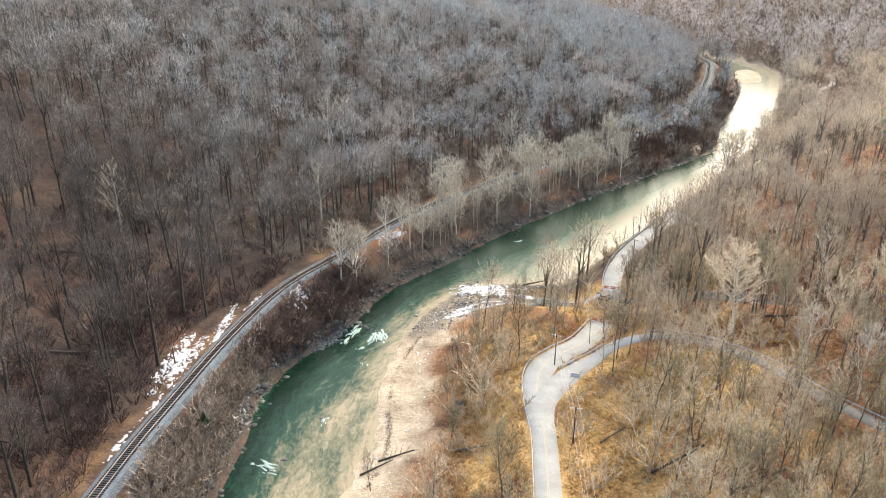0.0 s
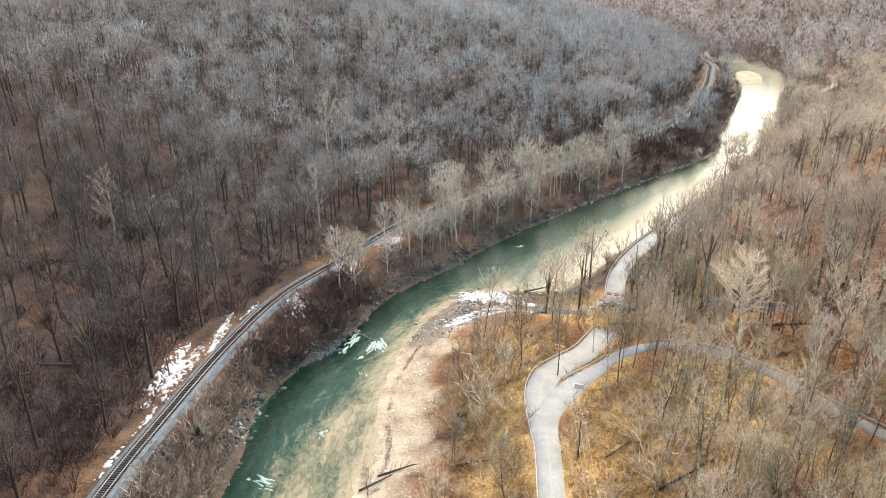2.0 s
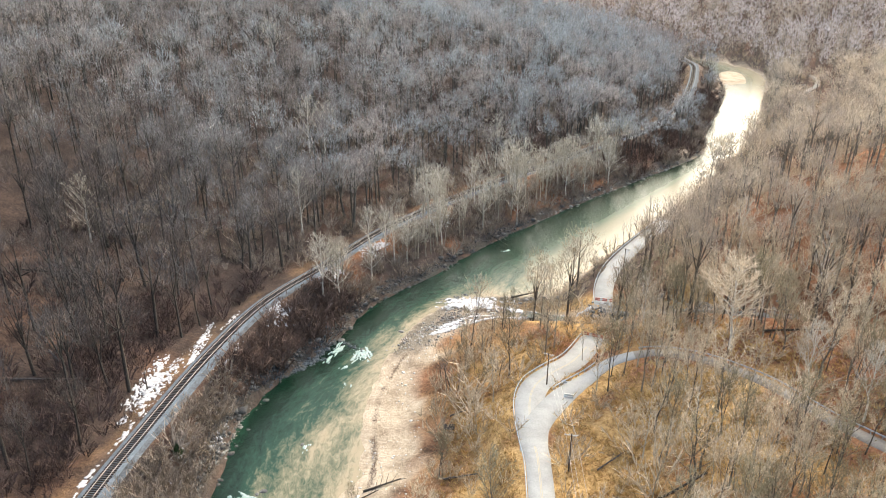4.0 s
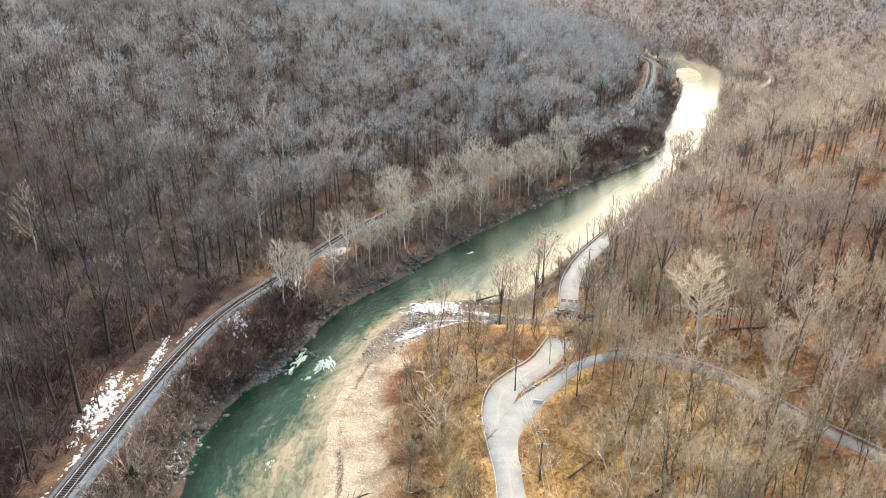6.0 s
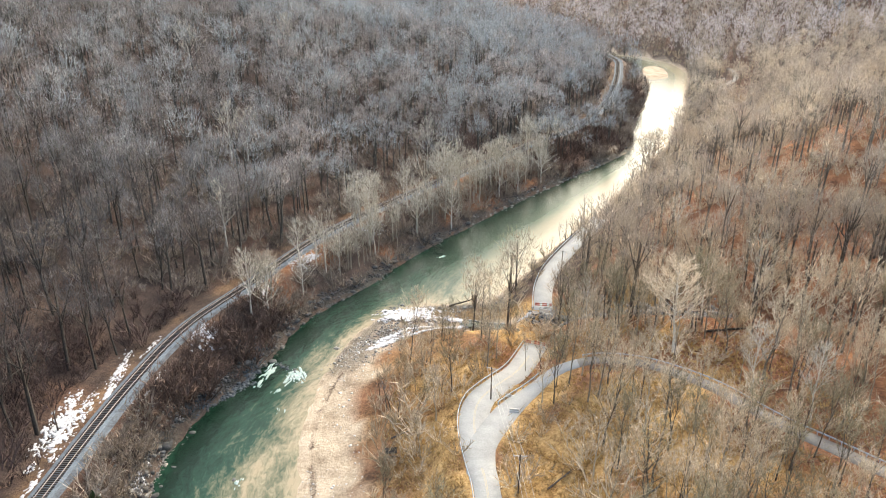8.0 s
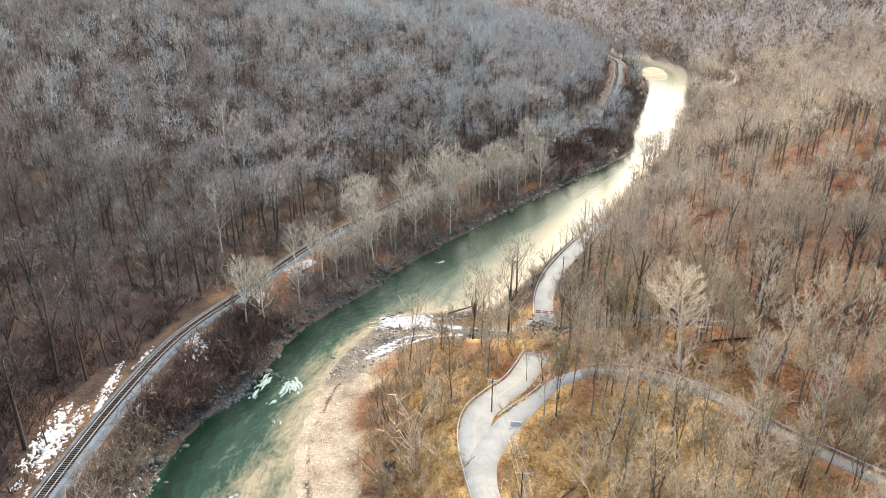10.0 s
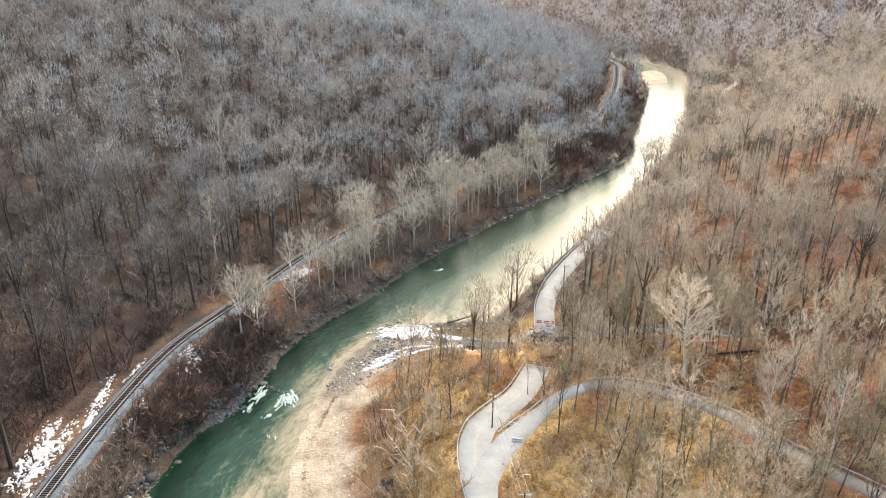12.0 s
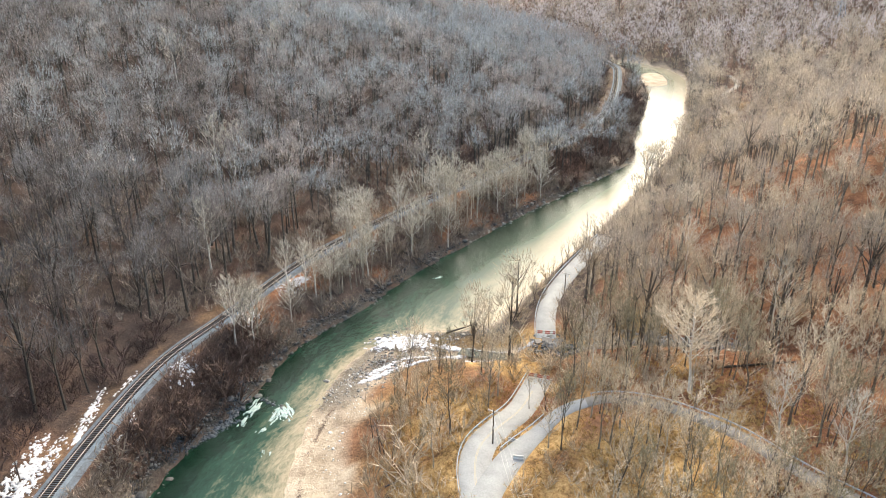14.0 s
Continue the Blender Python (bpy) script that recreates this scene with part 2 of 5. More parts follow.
def line_distance(x, y, line):
    """Distance to a line, its side (+1: left of its direction) and the place along it, as an index."""
    a, d = line[:-1, :2], np.diff(line[:, :2], axis=0)
    best, side, along = np.empty(x.shape), np.empty(x.shape), np.empty(x.shape)
    for lo in range(0, len(x), 4096):
        s = slice(lo, lo + 4096)
        ox, oy = x[s, None] - a[:, 0], y[s, None] - a[:, 1]
        t = np.clip((ox * d[:, 0] + oy * d[:, 1]) / (d**2).sum(1), 0, 1)
        dx, dy = ox - t * d[:, 0], oy - t * d[:, 1]
        gap = dx * dx + dy * dy
        n, row = gap.argmin(1), np.arange(len(gap))
        best[s], along[s] = np.sqrt(gap[row, n]), n + t[row, n]
        side[s] = np.where(d[n, 0] * dy[row, n] - d[n, 1] * dx[row, n] > 0, 1.0, -1.0)
    return best, side, along


def height_along(line, along):
    return np.interp(along, np.arange(len(line)), line[:, 2])


def lattice(x, y, scale, seed):
    """Smooth value noise, -1 to 1."""
    table = np.random.RandomState(seed).rand(128, 128) * 2 - 1
    u, v = x / scale + 500, y / scale + 500
    i, j = np.floor(u).astype(int), np.floor(v).astype(int)
    fu, fv = u - i, v - j
    fu, fv = fu * fu * (3 - 2 * fu), fv * fv * (3 - 2 * fv)
    g = lambda a, b: table[a % 128, b % 128]
    return (g(i, j) * (1 - fu) + g(i + 1, j) * fu) * (1 - fv) + (g(i, j + 1) * (1 - fu) + g(i + 1, j + 1) * fu) * fv


def smooth(t):
    t = np.clip(t, 0, 1)
    return t * t * (3 - 2 * t)


def survey(x, y):
    """Height of the ground and the distances that decide what grows there."""
    x, y = np.asarray(x, float), np.asarray(y, float)
    dl, sl, _ = line_distance(x, y, LEFT_BANK)
    dr, sr, _ = line_distance(x, y, RIGHT_BANK)
    dt, st, _ = line_distance(x, y, RAIL)
    ds, _, ks = line_distance(x, y, ROAD_SOUTH)
    dn, _, kn = line_distance(x, y, ROAD_NORTH)
    df, _, kf = line_distance(x, y, ROAD_FAR)
    de, _, ke = line_distance(x, y, ROAD_EAST)
    dc, _, _ = line_distance(x, y, CREEK)
    left, right = sl > 0, sr < 0
    river = ~left & ~right
    # river side of the railway: a steep rocky bank, then a slope up to the track bench
    u = dl / (dl + np.maximum(dt - 4, 0) + 1e-6)
    bank = 8.8 * (0.22 * smooth(u / 0.15) + 0.78 * u**1.2)
    e = np.maximum(dt - 4, 0)
    rough = lattice(x, y, 95, 3) * 14 + lattice(x, y, 38, 4) * 3.5 + lattice(x, y, 14, 5) * 0.8
    hill = 8.9 + np.interp(e, [0, 3, 20, 60, 105, 200, 400, 900, 5000], [0, -0.5, 3.5, 14.5, 29, 49, 70, 95, 120]) + rough * np.clip((e - 20) / 170, 0, 1)
    h_left = np.where(st > 0, hill, bank)
    near = np.interp(dr, [0, 4, 12, 18, 24, 32, 45, 70, 110, 200, 400, 900, 5000], [0, 0.5, 1.5, 3.2, 5.3, 8.3, 12.5, 20, 29, 42, 60, 90, 115])
    far = np.interp(dr, [0, 3, 8, 18, 30, 70, 110, 200, 400, 900, 5000], [0, 1, 3.2, 5, 8, 20, 31, 46, 64, 90, 115])
    w = smooth((y - 175) / 30)
    h_right = near * (1 - w) + far * w + rough * np.clip((dr - 25) / 120, 0, 0.8)
    # a spur comes down to the river, and behind it a side valley opens
    h_right = h_right + 16 * np.exp(-(((y - 238 - 0.06 * x) / 42) ** 2)) * smooth((dr - 12) / 42)
    h_right = h_right * (1 - 0.5 * smooth((y - 295) / 60) * smooth((560 - y) / 90) * smooth((360 - x) / 120))
    h = np.where(left, h_left, np.where(right, h_right, -1.6 * smooth(np.minimum(dl, dr) / 6)))
    # the side creek cuts its ravine
    cut = np.where(x < 36, 0.2 + np.clip(x + 6, 0, 60) * 0.04, np.maximum(h - 4.5, 1.9))
    k = smooth(1 - (dc - 2.5) / 9) * (x > -8)
    h = np.where(right, h * (1 - k) + np.minimum(cut, h) * k, h)
    # sand bar in the far bend
    wob = lattice(x, y, 16, 15) * 5
    bar = np.exp(-(((x - 176 + wob) * 0.94 - (y - 566) * 0.3) / 12) ** 2 - (((x - 176) * 0.3 + (y - 566 + wob) * 0.94) / 38) ** 2)
    bar = np.maximum(bar, 0.75 * np.exp(-((((x - 92) * 0.68 + (y - 349) * 0.73) / 15) ** 2) - (((x - 92) * 0.73 - (y - 349) * 0.68) / 3.2) ** 2))
    h = np.maximum(h, -1.6 + 2.9 * bar)
    # benches of the railway and the roads
    for d, line, kk, half, fall in ((dt, RAIL, None, 4.6, 5), (de, ROAD_EAST, ke, 3.2, 7), (ds, ROAD_SOUTH, ks, 3.2, 7), (dn, ROAD_NORTH, kn, 2.9, 6), (df, ROAD_FAR, kf, 2.6, 5)):
        z = 8.8 if kk is None else height_along(line, kk) - 0.12
        k = smooth(1 - (d - half) / fall) * (~river)
        h = h * (1 - k) + z * k
    return dict(h=h, dl=dl, dr=dr, dt=dt, ds=ds, dn=np.minimum(dn, df), de=de, dc=dc, left=left, right=right, river=river, st=st, bar=bar)


def heights(x, y):
    return survey(np.atleast_1d(x), np.atleast_1d(y))["h"]


def height_at(x, y):
    return float(heights(x, y)[0])


def mesh_of(name, verts, faces, mat, smooth_shade=False):
    """A mesh from arrays: verts (n, 3) and faces (m, 3 or 4)."""
    verts, faces = np.asarray(verts, np.float32), np.asarray(faces, np.int32)
    me, k = bpy.data.meshes.new(name), faces.shape[1]
    me.vertices.add(len(verts))
    me.vertices.foreach_set("co", verts.ravel())
    me.loops.add(faces.size)
    me.loops.foreach_set("vertex_index", faces.ravel())
    me.polygons.add(len(faces))
    me.polygons.foreach_set("loop_start", np.arange(0, faces.size, k, dtype=np.int32))
    me.polygons.foreach_set("loop_total", np.full(len(faces), k, np.int32))
    if smooth_shade:
        me.polygons.foreach_set("use_smooth", np.ones(len(faces), bool))
    me.materials.append(mat)
    me.update(calc_edges=True)
    return me


def mask(me, name, values):
    me.attributes.new(name, "FLOAT", "POINT").data.foreach_set("value", np.asarray(values, np.float32))


def grid_faces(nx, ny):
    i = np.arange(nx - 1)[:, None] * ny + np.arange(ny - 1)[None]
    i = i.ravel()
    return np.stack([i, i + ny, i + ny + 1, i + 1], 1)


def axis(lo, hi, step, end):
    """Even steps from lo to hi, growing outwards to both ends."""
    mid, out = list(np.arange(lo, hi + step, step)), []
    d, p = step, mid[-1]
    while p < end:
        d *= 1.18
        p += d
        mid.append(p)
    d, p = step, lo
    while p > -end:
        d *= 1.18
        p -= d
        out.append(p)
    return np.array(out[::-1] + mid)


# ---- ground ----
gx, gy = axis(-130, 240, 2.2, 4200), axis(50, 470, 2.2, 4200)
X, Y = (a.ravel() for a in np.meshgrid(gx, gy, indexing="ij"))
S = survey(X, Y)
Z = S["h"] + np.where(S["river"], 0, lattice(X, Y, 5, 11) * 0.22 + lattice(X, Y, 2.6, 12) * 0.12) * np.clip(np.minimum.reduce([S["ds"] - 4, S["dn"] - 3, S["de"] - 3, S["dt"] - 5]) / 3, 0, 1)
me = mesh_of("ground", np.stack([X, Y, Z], 1), grid_faces(len(gx), len(gy)), GROUND, True)
n1, n2 = lattice(X, Y, 11, 21), lattice(X, Y, 4, 22)
beach = np.where(S["right"] & (Y < 190), smooth((16 + 5 * n1 + 4 * n2 - S["dr"]) / 6), 0)
creek_mouth = smooth((17 + 4 * n1 - np.hypot(X - 2, (Y - 190) * 0.9)) / 6) * S["right"]
mask(me, "sand", np.clip(np.maximum.reduce([beach, smooth((2.5 - S["dr"]) / 2) * S["right"], S["bar"] * 2, S["river"] * (S["dr"] < S["dl"])]), 0, 1))
straw = smooth((33 + 20 * n1 + 11 * n2 - np.hypot((X - 18) * 0.72, (Y - 116) * 0.7)) / 20) * S["right"]
straw = np.maximum(straw, smooth((4 - np.abs(S["dt"] - 4.5) * 2 + 3 * n1 + 2 * n2) / 5) * (S["st"] > 0) * 0.18)
straw = np.maximum(straw, smooth((10 - S["dc"] + 3 * n1) / 4) * (X > 0) * (X < 60) * 0.9)
straw = np.maximum(straw, smooth((13 - np.hypot(X - 20, Y - 177) + 3 * n2) / 5) * 0.95)
straw = np.maximum(straw, 0.5 * smooth((10 - np.hypot((X - 342) / 1.6, Y - 606)) / 4))
straw = np.maximum(straw, 0.45 * smooth((14 - np.hypot(X - 192, Y - 452) + 4 * n2) / 6))
straw = np.maximum(straw, smooth((S["dr"] - 8 + 4 * n2) / 4) * smooth((38 - S["dr"]) / 10) * S["right"] * (Y < 190) * np.clip(0.42 + 0.5 * n1, 0, 0.9))
mask(me, "straw", straw)
oak = smooth((S["dr"] - 14 + 12 * n1) / 18) * S["right"] * (0.85 + 0.15 * n2) * (0.25 + 0.75 * smooth((480 - Y) / 200))
oak = np.maximum(oak, smooth((0.3 + n1 * 1.2 + 0.6 * n2)) * S["left"] * (S["st"] < 0) * (0.25 + 0.75 * smooth((Y - 180) / 25) * smooth((345 - Y) / 50)))
oak = np.maximum(oak, smooth(0.35 + 0.9 * n1 + 0.4 * n2) * S["left"] * (S["st"] > 0) * (0.06 + 0.2 * smooth((X + 90) / 50) * smooth((Y - 170) / 50) + 0.2 * smooth((185 - Y) / 20)) * smooth((340 - Y) / 40))
oak = np.maximum(oak, smooth((S["dr"] - 7 + 3 * n2) / 3) * smooth((40 - S["dr"]) / 12) * S["right"] * (Y < 195) * 0.7)
mask(me, "oak_leaves", np.clip(oak, 0, 1))
mask(me, "stone", np.clip(np.maximum(smooth((3.5 + 1.5 * n2 - S["dl"]) / 2) * S["left"] * 0.9, np.maximum(creek_mouth * 0.7 * (0.7 + 0.3 * n2), S["right"] * (Y < 200) * smooth((11 - S["dr"] + 3 * n1 + 2 * n2) / 5) * smooth((Y - 158) / 14) * 0.7)), 0, 1))
tagged(new("ground", me), "brown leaf-littered valley floor and wooded hillsides", "ground", kind="structure")

# ---- river ----
side_a, side_b = spline([a for a, b in STATIONS], 1e9), spline([b for a, b in STATIONS], 1e9)
k = np.linspace(0, len(side_a) - 1, 460)
la = np.stack([np.interp(k, np.arange(len(STATIONS) * 2 - 1), side_a[:, i]) for i in (0, 1)], 1)
rb = np.stack([np.interp(k, np.arange(len(STATIONS) * 2 - 1), side_b[:, i]) for i in (0, 1)], 1)
cross = np.linspace(-0.18, 1.18, 36)
V = la[:, None] * (1 - cross[None, :, None]) + rb[:, None] * cross[None, :, None]
wx, wy = V[..., 0].ravel(), V[..., 1].ravel()
me = mesh_of("river", np.stack([wx, wy, 0 * wx + lattice(wx, wy, 1.7, 31) * 0.03], 1), grid_faces(len(k), len(cross)), WATER, True)
c = np.tile(cross, len(k))
# Dark left edge paints in the bank's shadow along with the depth there.
deep = np.interp(c, [0, 0.12, 0.35, 0.6, 0.85, 1.0], [0.7, 0.95, 0.85, 0.55, 0.24, 0.05])
deep = np.maximum(deep - 0.42 * smooth((152 - wy) / 36) * smooth((c - 0.08) / 0.3), np.minimum(deep, 0.2))
mask(me, "depth", deep - 0.2 * smooth((wy - 195) / 30) * np.sin(np.clip(c, 0, 1) * np.pi))
mask(me, "riffle", 1 - 0.85 * smooth((wy - 205) / 40))
run = np.r_[0, np.cumsum(np.linalg.norm(np.diff((la + rb) / 2, axis=0), axis=1))]
mask(me, "along", np.repeat(run, len(cross)))
mask(me, "across", c * np.repeat(np.linalg.norm(rb - la, axis=1), len(cross)))
tagged(new("river", me), "clear green river with tan shallows", "river", kind="structure")


# ---- trees ----
class Wood:
    """Collects the verts and triangles of one template tree."""

    def __init__(self, seed):
        self.v, self.f, self.rnd = [], [], random.Random(seed)

    def limb(self, p, q, r0, r1, sides):
        a = (q - p).normalized()
        u = a.orthogonal().normalized()
        w, n = a.cross(u), len(self.v)
        tip = r1 <= 0
        for k in range(sides):
            t = 2 * math.pi * k / sides
            d = u * math.cos(t) + w * math.sin(t)
            self.v.append(p + d * r0)
            if not tip:
                self.v.append(q + d * r1)
        if tip:
            self.v.append(q)
            self.f += [(n + k, n + (k + 1) % sides, n + sides) for k in range(sides)]
        else:
            for k in range(sides):
                a0, b0 = n + 2 * k, n + 2 * ((k + 1) % sides)
                self.f += [(a0, b0, b0 + 1), (a0, b0 + 1, a0 + 1)]

    def twig(self, p, q, width, face=Vector((0, 0, 0)), free=1.0):
        """A flat sliver, turned at random or, with free under 1, more towards face."""
        d = (q - p).cross(face + Vector((self.rnd.uniform(-1, 1), self.rnd.uniform(-1, 1), self.rnd.uniform(-1, 1))) * free).normalized() * width * 0.5
        n = len(self.v)
        self.v += [p - d, p + d, q]
        self.f.append((n, n + 1, n + 2))

    def way(self, base, spread, lift):
        r = self.rnd
        d = base + Vector((r.gauss(0, 1), r.gauss(0, 1), r.gauss(0, 0.6))) * spread + Vector((0, 0, lift))
        return d.normalized()

    def arrays(self):
        return np.array([tuple(p) for p in self.v], np.float32), np.array(self.f, np.int32)


def grow(seed, limbs, branches, twigs, fat=1.0, sides=5, spread=1.0, first=0.38, lean=0.0, twig_width=0.05):
    """A bare tree one unit... 20 m high: trunk and crown as two sets of arrays."""
    trunk, crown = Wood(seed), Wood(seed + 77)
    r = trunk.rnd
    H = 20.0
    knots = [Vector((0, 0, -0.6))]
    drift = Vector((r.gauss(0, 0.2) + lean, r.gauss(0, 0.2), 0))
    steps = 5 if sides > 3 else 2
    for k in range(1, steps + 1):
        z = H * 0.86 * k / steps
        knots.append(Vector((drift.x * k + r.gauss(0, 0.16), drift.y * k + r.gauss(0, 0.16), z)))
    rad = [0.24 * fat * (1 - 0.86 * k / steps) for k in range(steps + 1)]
    rad[0] *= 1.35
    for k in range(steps):
        trunk.limb(knots[k], knots[k + 1], rad[k], rad[k + 1], sides)

    def on_trunk(t):
        s = t * steps
        k = min(int(s), steps - 1)
        return knots[k].lerp(knots[k + 1], s - k), rad[k] + (rad[k + 1] - rad[k]) * (s - k)

    turn = r.uniform(0, 6.28)
    for n in range(limbs):
        t = first + (1 - first) * (n + r.random()) / limbs
        p, pr = on_trunk(min(t, 0.99))
        turn += 2.4 + r.uniform(-0.4, 0.4)
        out = Vector((math.cos(turn), math.sin(turn), 0))
        d = (out * r.uniform(0.55, 1.0) * spread + Vector((0, 0, r.uniform(0.7, 1.2)))).normalized()
        length = (1.15 - t) * H * r.uniform(0.32, 0.5) + 1.2
        mid = p + d * length * 0.5
        bend = (d + Vector((0, 0, 0.35))).normalized()
        q = mid + bend * length * 0.55
        if sides > 3:
            trunk.limb(p, mid, pr * 0.5, pr * 0.28, 4)
            trunk.limb(mid, q, pr * 0.28, pr * 0.06, 3)
        else:
            crown.limb(p, q, pr * 0.5, 0, 3)
        for b in range(branches):
            s = r.uniform(0.25, 1.0)
            bp = p.lerp(mid, s * 2) if s < 0.5 else mid.lerp(q, s * 2 - 1)
            bd = crown.way(bend, 0.55, 0.15)
            bl = length * r.uniform(0.25, 0.5) * (1.25 - 0.6 * s)
            bq = bp + bd * bl
            if sides > 3:
                bm_ = bp.lerp(bq, 0.5) + Vector((r.gauss(0, 0.1), r.gauss(0, 0.1), -0.09 * bl))
                crown.limb(bp, bm_, 0.06 * fat, 0.035 * fat, 3)
                crown.limb(bm_, bq, 0.035 * fat, 0, 3)
            else:
                crown.twig(bp, bq, twig_width * 1.8)
            for _ in range(twigs):
                tp = bp.lerp(bq, r.uniform(0.15, 0.95))
                crown.twig(tp, tp + crown.way(bd, 0.6, 0.2) * bl * r.uniform(0.3, 0.75), twig_width)
    return trunk.arrays(), crown.arrays()


def crown_tree(seed, clumps, twigs, radius=5.0, tall=11.0, fat=1.0, width=0.06, length=1.2, sides=4, height=23.0):
    """A wood-grown bare tree: dark trunk, a few rising limbs, and a rounded crown of twig sprays at the limbs' ends."""
    trunk, crown = Wood(seed), Wood(seed + 77)
    r = trunk.rnd
    lean = Vector((r.gauss(0, 0.5), r.gauss(0, 0.5), 0))
    fork = Vector((lean.x * 0.6, lean.y * 0.6, height - tall * r.uniform(1.0, 1.15)))
    trunk.limb(Vector((0, 0, -0.8)), fork, 0.27 * fat, 0.19 * fat, sides)
    heart = Vector((lean.x, lean.y, height - tall * 0.55))
    trunk.limb(fork, heart + Vector((0, 0, tall * 0.2)), 0.19 * fat, 0.05 * fat, sides)
    bosses, turn = [], r.uniform(0, 6.28)
    count = 5 + seed % 3
    for n in range(count):
        turn += 6.28 / count + r.uniform(-0.4, 0.4)
        s = r.uniform(0.35, 0.75)
        boss = heart + Vector((math.cos(turn) * radius * s, math.sin(turn) * radius * s, tall * r.uniform(-0.12, 0.22)))
        foot = fork.lerp(heart, r.uniform(0.0, 0.7))
        trunk.limb(foot, boss, 0.11 * fat, 0.04 * fat, 3)
        bosses.append(boss)
    bosses.append(heart + Vector((0, 0, tall * 0.25)))
    for n in range(clumps):
        # ends spread evenly over the upper shell, a few lower and inside
        u = 1 - 1.3 * (n + r.random()) / clumps
        a = n * 2.4 + r.uniform(-0.5, 0.5)
        w = math.sqrt(max(0.0, 1 - u * u))
        shell = r.uniform(0.78, 1.08)
        p = heart + Vector((math.cos(a) * w * radius * shell, math.sin(a) * w * radius * shell, u * tall * 0.47 * shell))
        boss = min(bosses, key=lambda e: (e - p).length_squared)
        crown.limb(boss, p, 0.05 * fat, 0, 3)
        way = ((p - fork).normalized() + Vector((0, 0, 0.35))).normalized()
        spread = radius * 0.2
        for k in range(twigs):
            q = p + Vector((r.gauss(0, 1), r.gauss(0, 1), r.gauss(0, 0.8))) * spread
            d = (way + (q - p) * (0.3 / spread) + Vector((r.gauss(0, 0.2), r.gauss(0, 0.2), r.gauss(0, 0.2)))).normalized()
            g = length * r.uniform(0.55, 1.3)
            crown.twig(q - d * g * 0.7, q + d * g * 0.3, width * r.uniform(0.7, 1.4), (q - heart).normalized(), 0.55)
    return trunk.arrays(), crown.arrays()


def scatter(rng, spacing, x0, x1, y0, y1):
    nx, ny = int((x1 - x0) / spacing), int((y1 - y0) / spacing)
    a, b = np.meshgrid(np.arange(nx), np.arange(ny), indexing="ij")
    return x0 + (a.ravel() + rng.rand(nx * ny)) * spacing, y0 + (b.ravel() + rng.rand(nx * ny)) * spacing


def in_valley_view(x, y, wide=0.86):
    """The wedge of valley north of the hover point that the woods have to fill."""
    return (x > -wide * (y + 20)) & (x < 0.66 * (y + 20) + 30) & (np.hypot(x, y) > 40)


def stack(templates, x, y, z, scale, rng, upright=1.0, tone=None):
    """Copies of template (verts, faces) pairs, each turned and sized, as one set of arrays with a tone per tree."""
    vs, fs, ts, ms, n = [], [], [], [], 0
    pick = rng.randint(0, len(templates), len(x))
    ang, wide = rng.rand(len(x)) * 2 * math.pi, rng.uniform(0.85, 1.25, len(x))
    tone = rng.rand(len(x)) if tone is None else tone
    for k, (tv, tf, tm) in enumerate(templates):
        i = np.where(pick == k)[0]
        if not len(i):
            continue
        c, s = np.cos(ang[i])[:, None], np.sin(ang[i])[:, None]
        g, w = scale[i][:, None] * upright, (scale[i] * wide[i])[:, None]
        px = (tv[None, :, 0] * c - tv[None, :, 1] * s) * w + x[i][:, None]
        py = (tv[None, :, 0] * s + tv[None, :, 1] * c) * w + y[i][:, None]
        pz = tv[None, :, 2] * g + z[i][:, None]
        vs.append(np.stack([px, py, pz], -1).reshape(-1, 3))
        fs.append((tf[None] + (np.arange(len(i)) * len(tv))[:, None, None]).reshape(-1, 3) + n)
        ts.append(np.repeat(tone[i], len(tv)))
        ms.append(np.tile(tm, len(i)))
        n += len(i) * len(tv)
    return np.concatenate(vs), np.concatenate(fs), np.concatenate(ts), np.concatenate(ms)


def hazed_tone(x, y, z):
    """Paler with distance and eastward, painting in haze and light; each tree varies."""
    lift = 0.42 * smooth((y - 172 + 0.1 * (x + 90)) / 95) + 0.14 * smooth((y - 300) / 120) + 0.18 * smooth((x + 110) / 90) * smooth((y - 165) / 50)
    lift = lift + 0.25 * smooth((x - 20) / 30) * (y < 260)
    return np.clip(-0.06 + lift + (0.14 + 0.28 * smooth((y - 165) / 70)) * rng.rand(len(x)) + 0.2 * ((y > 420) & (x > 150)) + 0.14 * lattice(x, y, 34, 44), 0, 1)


def wood_object(name, arrays, mats, label, category="woods"):
    v, f, t, m = arrays
    me = mesh_of(name, v, f, mats[0])
    for extra in mats[1:]:
        me.materials.append(extra)
    me.polygons.foreach_set("material_index", m.astype(np.int32))
    mask(me, "tone", t)
    return tagged(new(name, me), label, category, kind="stuff")


def both(pair):
    (tv, tf), (cv, cf) = pair
    return np.concatenate([tv, cv]), np.concatenate([tf, cf + len(tv)]), np.r_[np.zeros(len(tf), int), np.ones(len(cf), int)]


def two_hued(kinds):
    """The same trees again with crowns of a second bark colour."""
    return kinds + [(v, f, np.where(m == 1, 2, m)) for v, f, m in kinds]


